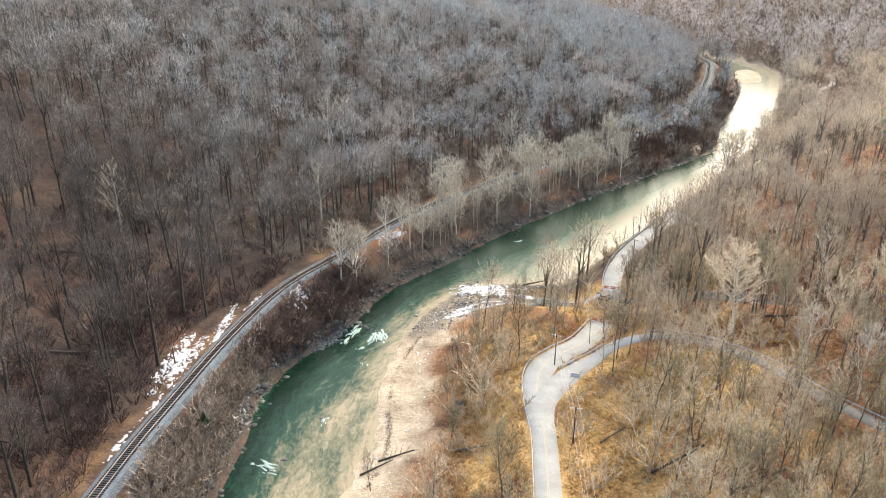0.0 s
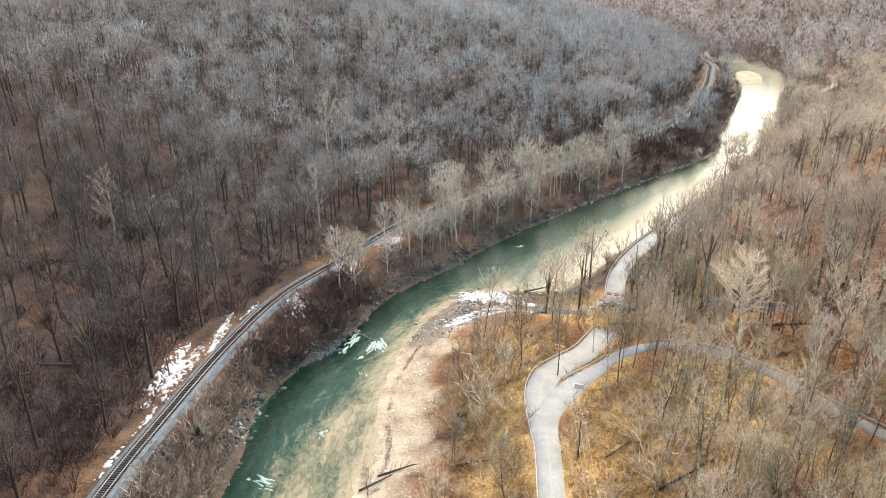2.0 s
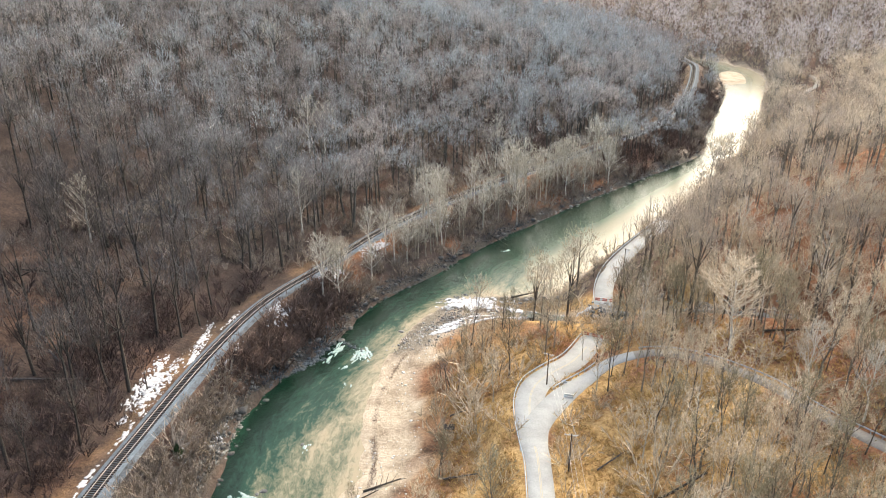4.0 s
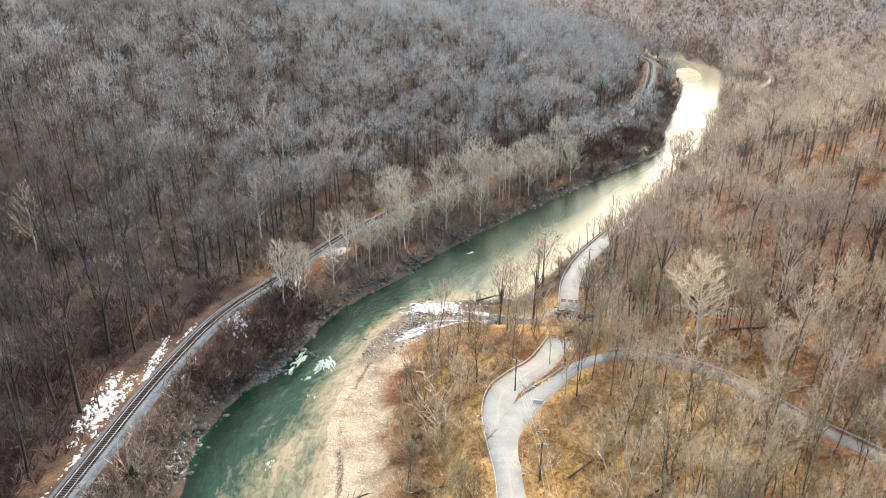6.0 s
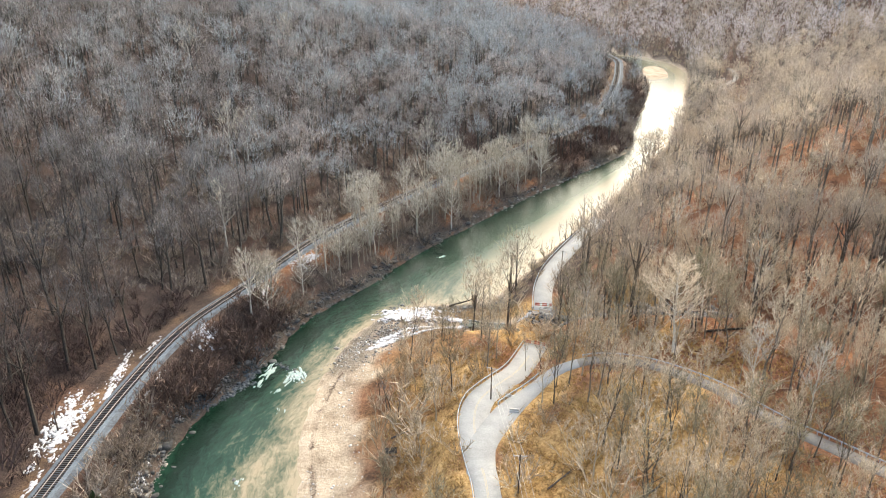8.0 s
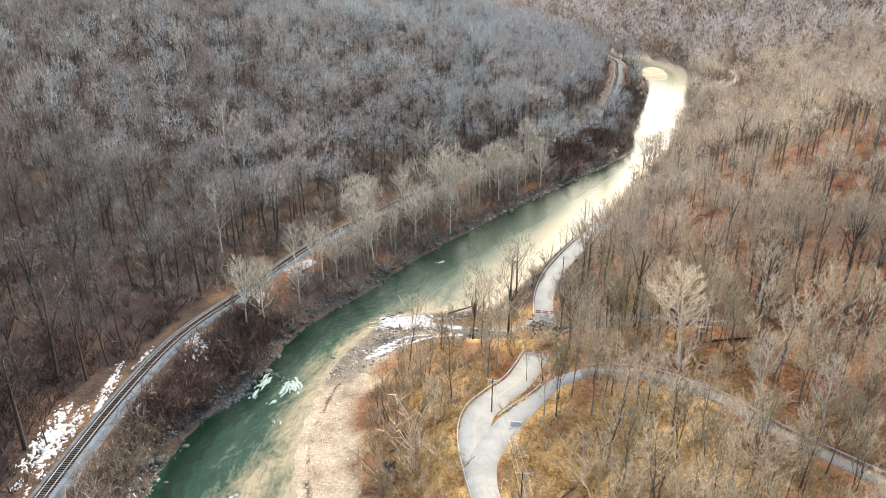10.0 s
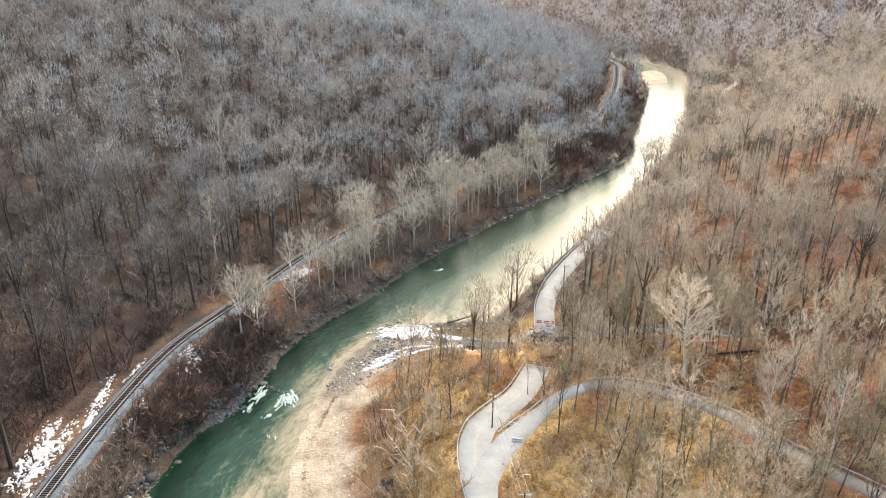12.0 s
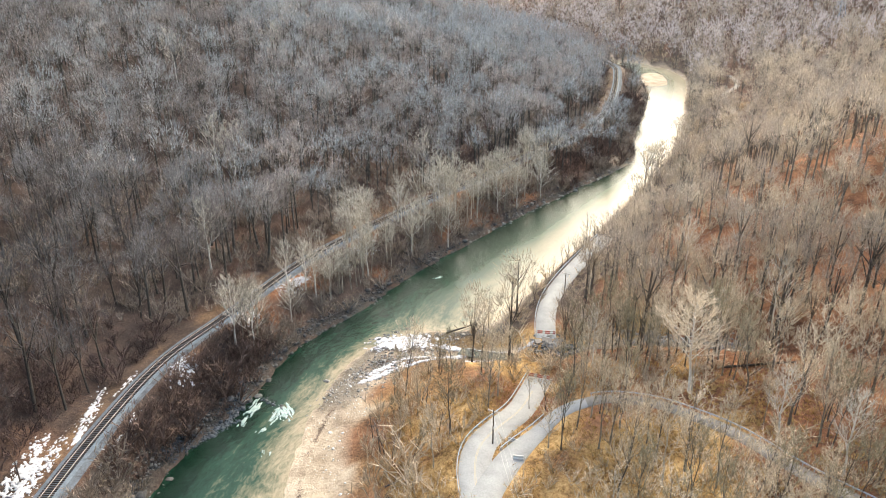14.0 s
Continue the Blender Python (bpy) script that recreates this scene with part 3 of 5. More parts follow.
rng = np.random.RandomState(7)
near_kinds = [grow(10 + k, 15, 8, 5, sides=5, spread=(0.5, 0.7, 0.42, 0.6, 0.85, 0.5)[k], first=(0.34, 0.26, 0.4, 0.3, 0.22, 0.36)[k],
                   fat=(0.7, 0.85, 0.62, 0.75, 0.95, 0.65)[k], twig_width=0.06) for k in range(6)]
RADII, TALL = (4.8, 4.0, 5.4, 4.4, 5.9, 3.8, 5.0), (11.5, 12.5, 11, 13, 11.5, 12, 10)
fine_kinds = [both(crown_tree(20 + k, 30, 19, RADII[k] * 0.92, TALL[k] + 2.5, 1.4, 0.08, 1.8)) for k in range(7)]
slender_kinds = [both(grow(140 + k, 11, 5, 4, sides=4, spread=(0.5, 0.65, 0.4, 0.8)[k], first=(0.4, 0.32, 0.5, 0.3)[k], fat=0.85, twig_width=0.055)) for k in range(4)]
mid_kinds = [both(crown_tree(40 + k, 20, 12, RADII[k], TALL[k] + 1.0, 1.35, 0.14, 2.0, 3)) for k in range(7)]
far_kinds = [both(crown_tree(60 + k, 13, 8, 5.6, 19, 1.1, 0.33, 2.6, 3)) for k in range(5)]

x, y = scatter(rng, 6.9, -430, 430, 50, 530)
sx, sy = scatter(rng, 4.5, -80, 130, 185, 420)
S = survey(sx, sy)
on = S["left"] & (S["st"] < 0) & (S["dt"] > 7.5)
x, y = np.r_[x, sx[on]], np.r_[y, sy[on]]
# a second layer of slender trees on the near slope
sx, sy = scatter(rng, 4.9, -30, 120, 55, 215)
x, y = np.r_[x, sx], np.r_[y, sy]
keep = in_valley_view(x, y)
x, y = x[keep], y[keep]
S = survey(x, y)
thick = 0.5 + 0.5 * lattice(x, y, 28, 41)
free = (~S["river"]) & (S["dt"] > np.where(y > 300, 6, 8)) & (S["ds"] > 4.6) & (S["dn"] > 3.6) & (S["de"] > 4.2) & (S["dc"] > 4) & (S["bar"] < 0.15)
free &= np.where(S["left"], S["dl"] > 4, np.where(y < 190, S["dr"] > 15, S["dr"] > 2.5))
strip = S["left"] & (S["st"] < 0)
chance = np.where(S["left"], np.where(strip, np.where(y < 185, 0.14, np.where(y > 335, 0.3, np.where(y > 255, 0.62, 0.9))), 0.97), np.where((S["dr"] < 34) & (y < 195), 0.34, np.where((S["dr"] < 13) & (y < 238), 0.12, 0.78)))
chance = chance * np.where(strip, 0.35 + 0.75 * (lattice(x, y, 9, 43) > -0.1), 0.7 + 0.3 * thick)
# thin woods above the near curve of the railway
chance = np.where(S["left"] & ~strip & (y < 170), 0.6 * chance, chance)
# room round the picnic table
chance = np.where((np.abs(x + 8.5) < 5) & (y > 115) & (y < 137), 0.0, np.where((np.abs(x + 8) < 4) & (y > 96) & (y <= 115), 0.12 * chance, chance))
chance = np.where(np.hypot((x - 178) / 12, (y - 444) / 24) < 1, 0.06, chance)
chance = np.where(np.hypot((x - 206) / 9, (y - 496) / 18) < 1, 0.2, chance)
# the open grass by the creek's mouth, and room round the great sycamore
chance = np.where((x > -25) & (x < 32) & (y > 168) & (y < 203), 0.04, chance)
chance = np.where((x > -25) & (x < 21) & (y > 138) & (y <= 168), 0.3 * chance, chance)
chance = np.where(np.hypot((x - 49) / 10, (y - 136) / 14) < 1, 0.22 * chance, chance)
# rust-coloured open woods above the creek
chance = np.where((x > 62) & (x < 125) & (y > 135) & (y < 222), 0.55 * chance, chance)
# the far road's pole stands clear
chance = np.where(np.hypot((x - 37.5) / 6.5, (y - 198) / 16) < 1, 0.0, chance)
# the open straw bank beside the road, and the clearing under the power line
chance = np.where(np.hypot((x - 17.5) / 8.5, (y - 112) / 34) < 1, 0.03, chance)
free &= rng.rand(len(x)) < chance
x, y, z, dr, dl, strip, west = (a[free] for a in (x, y, S["h"], S["dr"], S["dl"], strip, S["left"]))
size = rng.uniform(0.68, 1.22, len(x)) * np.where(strip, rng.uniform(0.6, 0.95, len(x)), np.where(west, 1.0, 0.9))
order = np.argsort(np.hypot(x - 14, y - 72) + 400 * west)
near, rest = order[:298], order[298:]

KINDS = []
for k, ((tv, tf), (cv, cf)) in enumerate(near_kinds):
    for mats in ((GREY_TRUNK, TWIGS_LIT_TAN), (PALE_TRUNK, TWIGS_LIT_TAN), (GREY_TRUNK, OLIVE)):
        tm, cm = mesh_of("trunk", tv, tf, mats[0], True), mesh_of("crown", cv, cf, mats[1])
        tone = 0.15 + 0.7 * ((k * 37 + 11) % 10) / 10
        mask(tm, "tone", np.full(len(tv), tone))
        mask(cm, "tone", np.full(len(cv), tone))
        KINDS.append((tm, cm))


DARK_KINDS = []
for k in (0, 2, 5):
    (tv, tf), (cv, cf) = grow(170 + k, 9, 5, 3, sides=5, spread=0.6, first=0.3, fat=1.1, twig_width=0.06)
    pm = mesh_of("trunk", tv, tf, TRUNK, True), mesh_of("crown", cv, cf, TWIGS)
    for me_, n_ in zip(pm, (len(tv), len(cv))):
        mask(me_, "tone", np.full(n_, 0.1 + 0.05 * k))
    DARK_KINDS.append(pm)


def plant(px, py, scale, kind, label, group="", meshes=None, name="tree", tilt=(0, 0)):
    root = new(name)
    root.matrix_world = pose(px, py, height_at(px, py) - 0.1, tilt[0], tilt[1], rng.uniform(0, 360)) @ Matrix.Diagonal((scale, scale, scale, 1))
    for nm, dat in zip(("trunk", "crown"), meshes or KINDS[kind]):
        new(nm, dat).parent = root
    return tagged(root, label, "tree", group)


for n in near:
    k = rng.randint(18)
    plant(x[n], y[n], size[n], k, ("bare tan-twigged tree on the straw-covered slope", "bare grey-barked tree on the leafy slope", "bare olive-brown tree on the leafy slope")[k % 3], "bare trees on the near slope", tilt=(rng.normal(0, 1.4), rng.normal(0, 1.4)))

w, st = west[rest] & ~strip[rest], strip[rest]
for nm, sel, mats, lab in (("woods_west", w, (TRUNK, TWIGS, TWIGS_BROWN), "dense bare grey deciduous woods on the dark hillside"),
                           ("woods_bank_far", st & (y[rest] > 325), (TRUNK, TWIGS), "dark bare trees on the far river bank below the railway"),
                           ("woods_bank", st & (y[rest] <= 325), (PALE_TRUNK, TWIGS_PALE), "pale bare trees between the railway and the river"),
                           ("woods_east", ~w & ~st, (GREY_TRUNK, TWIGS_LIT_TAN, TWIGS_OAK), "bare tan deciduous woods on the lit slope")):
    slim = slender_kinds + fine_kinds[:2] if nm == "woods_bank" else slender_kinds[:2] + fine_kinds if nm == "woods_east" else fine_kinds
    for kinds, ring in ((slim, np.hypot(x[rest], y[rest]) < 250), (mid_kinds, np.hypot(x[rest], y[rest]) >= 250)):
        i = rest[sel & ring]
        if len(i):
            wood_object(nm, stack(two_hued(kinds) if len(mats) > 2 else kinds, x[i], y[i], z[i], size[i], rng, tone=hazed_tone(x[i], y[i], z[i])), mats, lab)

fx, fy = scatter(rng, 11.2, -760, 900, 440, 1000)
keep = (np.abs(fx + 0.02 * fy) < 0.74 * (fy + 20)) & (fy < 850) & ~((np.abs(fx) < 430) & (fy < 530)) & (np.hypot((fx - 340) / 1.6, fy - 604) > 10)
fx, fy = fx[keep], fy[keep]
S = survey(fx, fy)
free = (~S["river"]) & (S["dt"] > 8) & (S["dn"] > 5) & (S["bar"] < 0.15)
fx, fy, fz, fw = fx[free], fy[free], S["h"][free], S["left"][free]
for nm, sel, mats in (("woods_far_west", fw, (TRUNK, TWIGS, TWIGS_BROWN)), ("woods_far_east", ~fw, (GREY_TRUNK, TWIGS_HAZE_ROSE, TWIGS_OAK))):
    wood_object(nm, stack(two_hued(far_kinds), fx[sel], fy[sel], fz[sel], rng.uniform(0.85, 1.25, sel.sum()), rng, tone=hazed_tone(fx[sel], fy[sel], fz[sel])), mats, "distant bare woods on the valley side")

# pale-barked trees that stand out
pale_kinds = []
for k in range(3):
    (tv, tf), (cv, cf) = grow(90 + k, 18, 8, 5, sides=5, spread=(1.1, 0.8, 1.2)[k], first=0.26, fat=1.0, twig_width=0.06)
    pm = mesh_of("trunk", tv, tf, PALE, True), mesh_of("crown", cv, cf, TWIGS_PALE)
    for me_, n_ in zip(pm, (len(tv), len(cv))):
        mask(me_, "tone", np.full(n_, 0.6 + 0.15 * k))
    pale_kinds.append(pm)
for n, (px, py, s) in enumerate(((-112, 187, 1.1), (-47, 186, 1.0), (-43, 187, 0.9), (-61, 220, 1.15), (-71, 275, 1.2), (-66, 278, 1.1), (1, 299, 1.25), (59.8, 127.6, 0.85),
                                 (70, 202, 0.9), (93, 201, 0.9), (83, 199, 0.95), (-20, 250, 0.9), (-8, 262, 0.95), (8, 276, 0.9), (-100, 337, 1.2), (-65, 368, 1.2), (66, 118, 0.9), (41, 184, 0.62), (36.5, 163.2, 0.8), (61.9, 159.3, 0.85), (79.8, 171.4, 0.95), (26, 292, 0.9))):
    plant(px, py, s, 0, "pale-barked sycamore tree standing bare among darker trees", "pale sycamores", pale_kinds[n % 3], "sycamore_tree")

# the great spreading one above the side road
(tv, tf), (cv, cf) = grow(98, 30, 12, 10, sides=6, spread=1.75, first=0.34, fat=1.2, twig_width=0.075)
great = mesh_of("trunk", tv, tf, PALE, True), mesh_of("crown", cv, cf, TWIGS_LIT_TAN)
for me_, n_ in zip(great, (len(tv), len(cv))):
    mask(me_, "tone", np.full(n_, 0.95))
plant(51, 145, 1.15, 0, "great spreading sycamore with white limbs above the side road", meshes=great, name="sycamore_tree")

# slender trees that hide the start of the side road
for px, py, sc in ((22.5, 138.0, 0.62), (26.0, 142.5, 0.7), (24.5, 152.5, 0.66), (29.0, 152.0, 0.75), (31.5, 143.0, 0.8), (21.5, 154.5, 0.55), (36.0, 153.5, 0.75), (28.5, 157.5, 0.7)):
    plant(px, py, sc, int(px * 7) % 18, "slender bare tree beside the side road", "bare trees on the near slope")

# more of them along the river bank below the railway
bank_row = np.random.RandomState(19)
for n in range(26):
    i = bank_row.uniform(0.1, 0.9)
    py = bank_row.uniform(196, 310)
    j = np.argmin(np.abs(LEFT_BANK[:70, 1] - py)), np.argmin(np.abs(RAIL[:70, 1] - py))
    px = LEFT_BANK[j[0], 0] * i + RAIL[j[1], 0] * (1 - i)
    if survey([px], [py])["dt"][0] < 6:
        continue
    plant(px, py, bank_row.uniform(0.7, 1.05), 0, "slender pale-barked sycamore between the railway and the river", "pale sycamores", pale_kinds[n % 3], "sycamore_tree")
# short dark trees between the far road and the river
for n in range(16):
    px, py = 30 + 1.9 * n + bank_row.uniform(-1, 1), 207 + 3.2 * n + bank_row.uniform(-1.5, 1.5)
    S = survey([px], [py])
    if S["right"][0] and S["dn"][0] > 3.4:
        plant(px, py, bank_row.uniform(0.35, 0.6), 0, "small dark bare tree on the road's river edge", "bare trees by the far road", DARK_KINDS[n % 3])


# ---- railway and roads ----
def ribbon(line, offsets, lifts):
    """A strip along a line, with a section given by offsets to its left and lifts."""
    t = np.gradient(line[:, :2], axis=0)
    t /= np.linalg.norm(t, axis=1)[:, None]
    left = np.stack([-t[:, 1], t[:, 0]], 1)
    v = [np.column_stack([line[:, :2] + left * o, line[:, 2] + l]) for o, l in zip(offsets, lifts)]
    return np.stack(v, 1).reshape(-1, 3), grid_faces(len(line), len(offsets))


def part(name, bm, mat, parent, label="", smooth_shade=False):
    """Links a bmesh as one mesh under a thing or a part."""
    me = bpy.data.meshes.new(name)
    bm.to_mesh(me)
    bm.free()
    me.materials.append(mat)
    if smooth_shade:
        me.polygons.foreach_set("use_smooth", np.ones(len(me.polygons), bool))
    ob = new(name, me)
    if parent:
        ob.parent = parent
    return tagged(ob, label)


def box(bm, size, at=(0, 0, 0), turn=0.0, bevel=0.0, m=None):
    mat4 = (m or pose(*at, 0, 0, turn)) @ Matrix.Diagonal((*size, 1))
    made = bmesh.ops.create_cube(bm, size=1, matrix=mat4)["verts"]
    if bevel:
        edges = list({e for v in made for e in v.link_edges})
        bmesh.ops.bevel(bm, geom=edges, offset=bevel, segments=1, affect="EDGES")


def rod(bm, a, b, r0, r1, sides=8):
    a, b = Vector(a), Vector(b)
    m = Matrix.Translation((a + b) / 2) @ (b - a).to_track_quat("Z", "Y").to_matrix().to_4x4()
    bmesh.ops.create_cone(bm, cap_ends=True, segments=sides, radius1=r0, radius2=r1, depth=(b - a).length, matrix=m)


def offset_line(line, o):
    t = np.gradient(line[:, :2], axis=0)
    t /= np.linalg.norm(t, axis=1)[:, None]
    return np.column_stack([line[:, :2] + np.stack([-t[:, 1], t[:, 0]], 1) * o, line[:, 2]])


def strip_along(name, line, offsets, lifts, mat, label, category):
    v, f = ribbon(line, offsets, lifts)
    return tagged(new(name, mesh_of(name, v, f, mat)), label, category, kind="structure")


# railway: bed, service strip, rails, ties
dense = spline(RAIL, 1.5)
wav = lattice(dense[:, 0], dense[:, 1], 9, 51)[:, None]
v, f = ribbon(dense, (3.1, 2.0, -2.0, -2.5), (-0.75, 0.0, 0.0, -0.35))
tagged(new("railway_bed", mesh_of("railway_bed", v, f, BALLAST)), "grey ballast bed under the track", "railway bed", kind="structure")
cols = []
t = np.gradient(dense[:, :2], axis=0)
t /= np.linalg.norm(t, axis=1)[:, None]
nrm = np.stack([-t[:, 1], t[:, 0]], 1)
wide = np.interp(dense[:, 1], [60, 170, 200, 260, 330], [1.7, 1.5, 1.2, 1.9, 2.0])[:, None]
for a, b, lift in ((-2.1, 0, -0.10), (-2.3, -0.7, -0.16), (-2.3, -1.0, -0.2), (-3.2, -1.0, -0.8)):
    o = a + b * (wide - 0.4) + (0.5 * wav if b < -0.5 else 0)
    cols.append(np.column_stack([dense[:, :2] + nrm * o, dense[:, 2] + lift]))
tagged(new("service_track", mesh_of("service_track", np.stack(cols, 1).reshape(-1, 3), grid_faces(len(dense), 4), SERVICE)), "blue-grey gravel service strip beside the track", "gravel track", kind="structure")
track = tagged(new("railway_track"), "single railway track with brown rails on dark wooden ties", "railway")
for o in (0.755, -0.755):
    v, f = ribbon(offset_line(dense, o), (0.075, 0.04, 0.036, -0.036, -0.04, -0.075), (0.16, 0.17, 0.31, 0.31, 0.17, 0.16))
    new("rail", mesh_of("rail", v, f, STEEL)).parent = track
gap = np.r_[0, np.cumsum(np.linalg.norm(np.diff(dense[:, :2], axis=0), axis=1))]
at = np.arange(30, gap[-1] - 60, 0.56)
tx, ty = np.interp(at, gap, dense[:, 0]), np.interp(at, gap, dense[:, 1])
ang = np.arctan2(np.interp(at, gap, t[:, 1]), np.interp(at, gap, t[:, 0]))
bm = bmesh.new()
box(bm, (0.24, 2.6, 0.2), (0, 0, 0.08), bevel=0.02)
tie_mesh = bpy.data.meshes.new("tie")
bm.to_mesh(tie_mesh)
bm.free()
tie_mesh.materials.append(TIE)
first = np.searchsorted(ty, 88)
cube = np.array([(a, b, c) for a in (-0.12, 0.12) for b in (-1.3, 1.3) for c in (-0.02, 0.18)])
quads = np.array([(0, 1, 3, 2), (4, 6, 7, 5), (0, 4, 5, 1), (2, 3, 7, 6), (1, 5, 7, 3)])
vs, fs = [], []
tie_rng = random.Random(5)
for n, (a, b, w) in enumerate(zip(tx, ty, ang)):
    w += tie_rng.gauss(0, 0.012)
    if first <= n < first + 290:
        ob = new("tie", tie_mesh)
        ob.parent, ob.matrix_local = track, Matrix.Translation((a, b, 9 + tie_rng.gauss(0, 0.008))) @ pose(0, 0, 0, 0, 0, math.degrees(w))
    else:
        c, s = math.cos(w), math.sin(w)
        vs.append(np.column_stack([a + cube[:, 0] * c - cube[:, 1] * s, b + cube[:, 0] * s + cube[:, 1] * c, 9 + cube[:, 2]]))
        fs.append(quads + 8 * len(fs))
ob = new("tie", mesh_of("tie", np.concatenate(vs), np.concatenate(fs), TIE))
ob.parent = track
tagged(ob, kind="stuff")

line = spline(ROAD_SOUTH, 1.0)
spread = np.interp(line[:, 1], [112, 130], [2.2, 2.9])[:, None]
d = np.gradient(line[:, :2], axis=0)
d /= np.linalg.norm(d, axis=1)[:, None]
d = np.stack([-d[:, 1], d[:, 0]], 1)
cols = [np.column_stack([line[:, :2] + d * o, line[:, 2] + lift]) for o, lift in ((spread + 0.2, -0.35), (spread, 0.02), (0, 0.09), (-spread, 0.02), (-spread - 0.2, -0.35))]
tagged(new("road", mesh_of("road", np.stack(cols, 1).reshape(-1, 3), grid_faces(len(line), 5), ASPHALT)), "pale worn asphalt road ending at a barricade", "road", kind="structure")
strip_along("road", spline(ROAD_NORTH, 1.0), (2.7, 2.5, 0, -2.5, -2.7), (-0.35, 0.02, 0.08, 0.02, -0.35), ASPHALT, "pale asphalt road along the river", "road")
strip_along("road", spline(ROAD_FAR, 1.0), (1.8, 1.6, 0, -1.6, -1.8), (-0.35, 0.02, 0.08, 0.02, -0.35), ASPHALT_OLD, "distant pale asphalt road in a bend", "road")
line = spline(ROAD_EAST, 1.0)
wide_l, wide_r = np.interp(line[:, 0], [15, 23], [2.9, 1.5])[:, None], np.interp(line[:, 0], [14, 23], [2.2, 1.4])[:, None]
t = np.gradient(line[:, :2], axis=0)
t /= np.linalg.norm(t, axis=1)[:, None]
nrm = np.stack([-t[:, 1], t[:, 0]], 1)
cols = np.stack([np.column_stack([line[:, :2] + nrm * o, line[:, 2] + lift]) for o, lift in ((wide_l + 0.2, -0.35), (wide_l, 0.02), (0, 0.05), (-wide_r, 0.02), (-wide_r - 0.2, -0.35))], 1)
cut = np.argmax(line[:, 0] > 31)
for rows, mat, lab in ((cols[: cut + 1], ASPHALT, "pale asphalt fork beside the traffic island"), (cols[cut:], ASPHALT_OLD, "grey asphalt side road climbing the slope")):
    tagged(new("road", mesh_of("road", rows.reshape(-1, 3), grid_faces(len(rows), 5), mat)), lab, "road", kind="structure")


YELLOW = speckled("worn_yellow_paint", (0.36, 0.335, 0.28), (0.46, 0.385, 0.26), 0.8)
# road furniture
def guard_rail(line, label):
    """A ribbed steel beam on posts along a line of ground points."""
    root = tagged(new("guard_rail"), label, "guard rail", "guard rails")
    g = np.r_[0, np.cumsum(np.linalg.norm(np.diff(line[:, :2], axis=0), axis=1))]
    s = np.arange(0, g[-1], 0.75)
    p = np.column_stack([np.interp(s, g, line[:, k]) for k in range(3)])
    v, f = ribbon(p, (0.0, 0.1, 0.0, 0.1, 0.0, -0.06, 0.0), (0.40, 0.47, 0.55, 0.63, 0.70, 0.55, 0.40))
    new("beam", mesh_of("beam", v, f, GALV)).parent = root
    bm = bmesh.new()
    box(bm, (0.1, 0.12, 1.0), (0, 0, 0.18), bevel=0.015)
    me = bpy.data.meshes.new("post")
    bm.to_mesh(me)
    bm.free()
    me.materials.append(GALV)
    for q in np.arange(0.2, g[-1], 2.0):
        ob = new("post", me)
        ob.parent, ob.location = root, [np.interp(q, g, line[:, k]) for k in range(3)]
    return root


line = spline(ROAD_SOUTH, 1.0)
line = line[(line[:, 1] > 80) & (line[:, 1] < 163)]
for o in (0.12, -0.12):
    strip_along("road_marking", line, (o + 0.06, o - 0.06), (0.1, 0.1), YELLOW, "faded yellow centre line on the road", "road marking")
edge = spline(ROAD_SOUTH, 1.0)
edge = np.column_stack([edge[:, :2] + d * (spread + 0.35), edge[:, 2]])
guard_rail(edge[edge[:, 1] > 62], "galvanised guard rail along the outer curve of the road")
edge = spline(ROAD_EAST, 1.0)
edge = np.column_stack([edge[:, :2] + nrm * (wide_l + 0.35), edge[:, 2]])
side_rail = edge[edge[:, 0] > 33]
guard_rail(edge[(edge[:, 1] > 137.5) & (edge[:, 0] < 24)], "galvanised guard rail beside the traffic island")
edge = offset_line(spline(ROAD_NORTH, 1.0), 2.85)
guard_rail(edge[edge[:, 1] < 262], "galvanised guard rail on the river side of the road")
guard_rail(side_rail, "weathered guard rail on the uphill side road")


def utility_pole(px, py, tall, arm, turn, label, z=None):
    root = tagged(new("utility_pole"), label, "utility pole", "utility poles")
    z = height_at(px, py) if z is None else z
    root.matrix_world = pose(px, py, z, 0, 0, turn)
    bm = bmesh.new()
    rod(bm, (0, 0, -0.5), (0, 0, tall), 0.16, 0.11, 8)
    part("pole", bm, TIMBER, root)
    bm = bmesh.new()
    box(bm, (arm, 0.12, 0.14), (0, 0.1, tall - 0.35), bevel=0.015)
    bar = part("crossarm", bm, CONCRETE, root, "pale grey crossarm")
    for k in (-0.45, -0.15, 0.3, 0.45):
        bm = bmesh.new()
        rod(bm, (arm * k, 0.1, tall - 0.3), (arm * k, 0.1, tall - 0.05), 0.045, 0.06, 6)
        part("insulator", bm, CONCRETE, bar)
    bm = bmesh.new()
    rod(bm, (0, 0.05, tall - 1.0), (arm * 0.35, 0.12, tall - 0.42), 0.03, 0.03, 5)
    part("brace", bm, GALV, root)
    return root


utility_pole(12.2, 140.2, 8.0, 2.4, -25, "dark timber utility pole with a pale crossarm on the traffic island")
utility_pole(14.2, 111.5, 8.2, 2.4, -5, "dark timber utility pole standing in the straw bank")
utility_pole(40.4, 212.5, 6.8, 2.4, -30, "dark timber utility pole with a crossarm beside the road")
utility_pole(186, 462, 8, 2.2, -20, "distant utility pole beside the road bend")
utility_pole(-74.3, 135.2, 4.6, 0.9, 60, "short dark signal pole leaning beside the track")


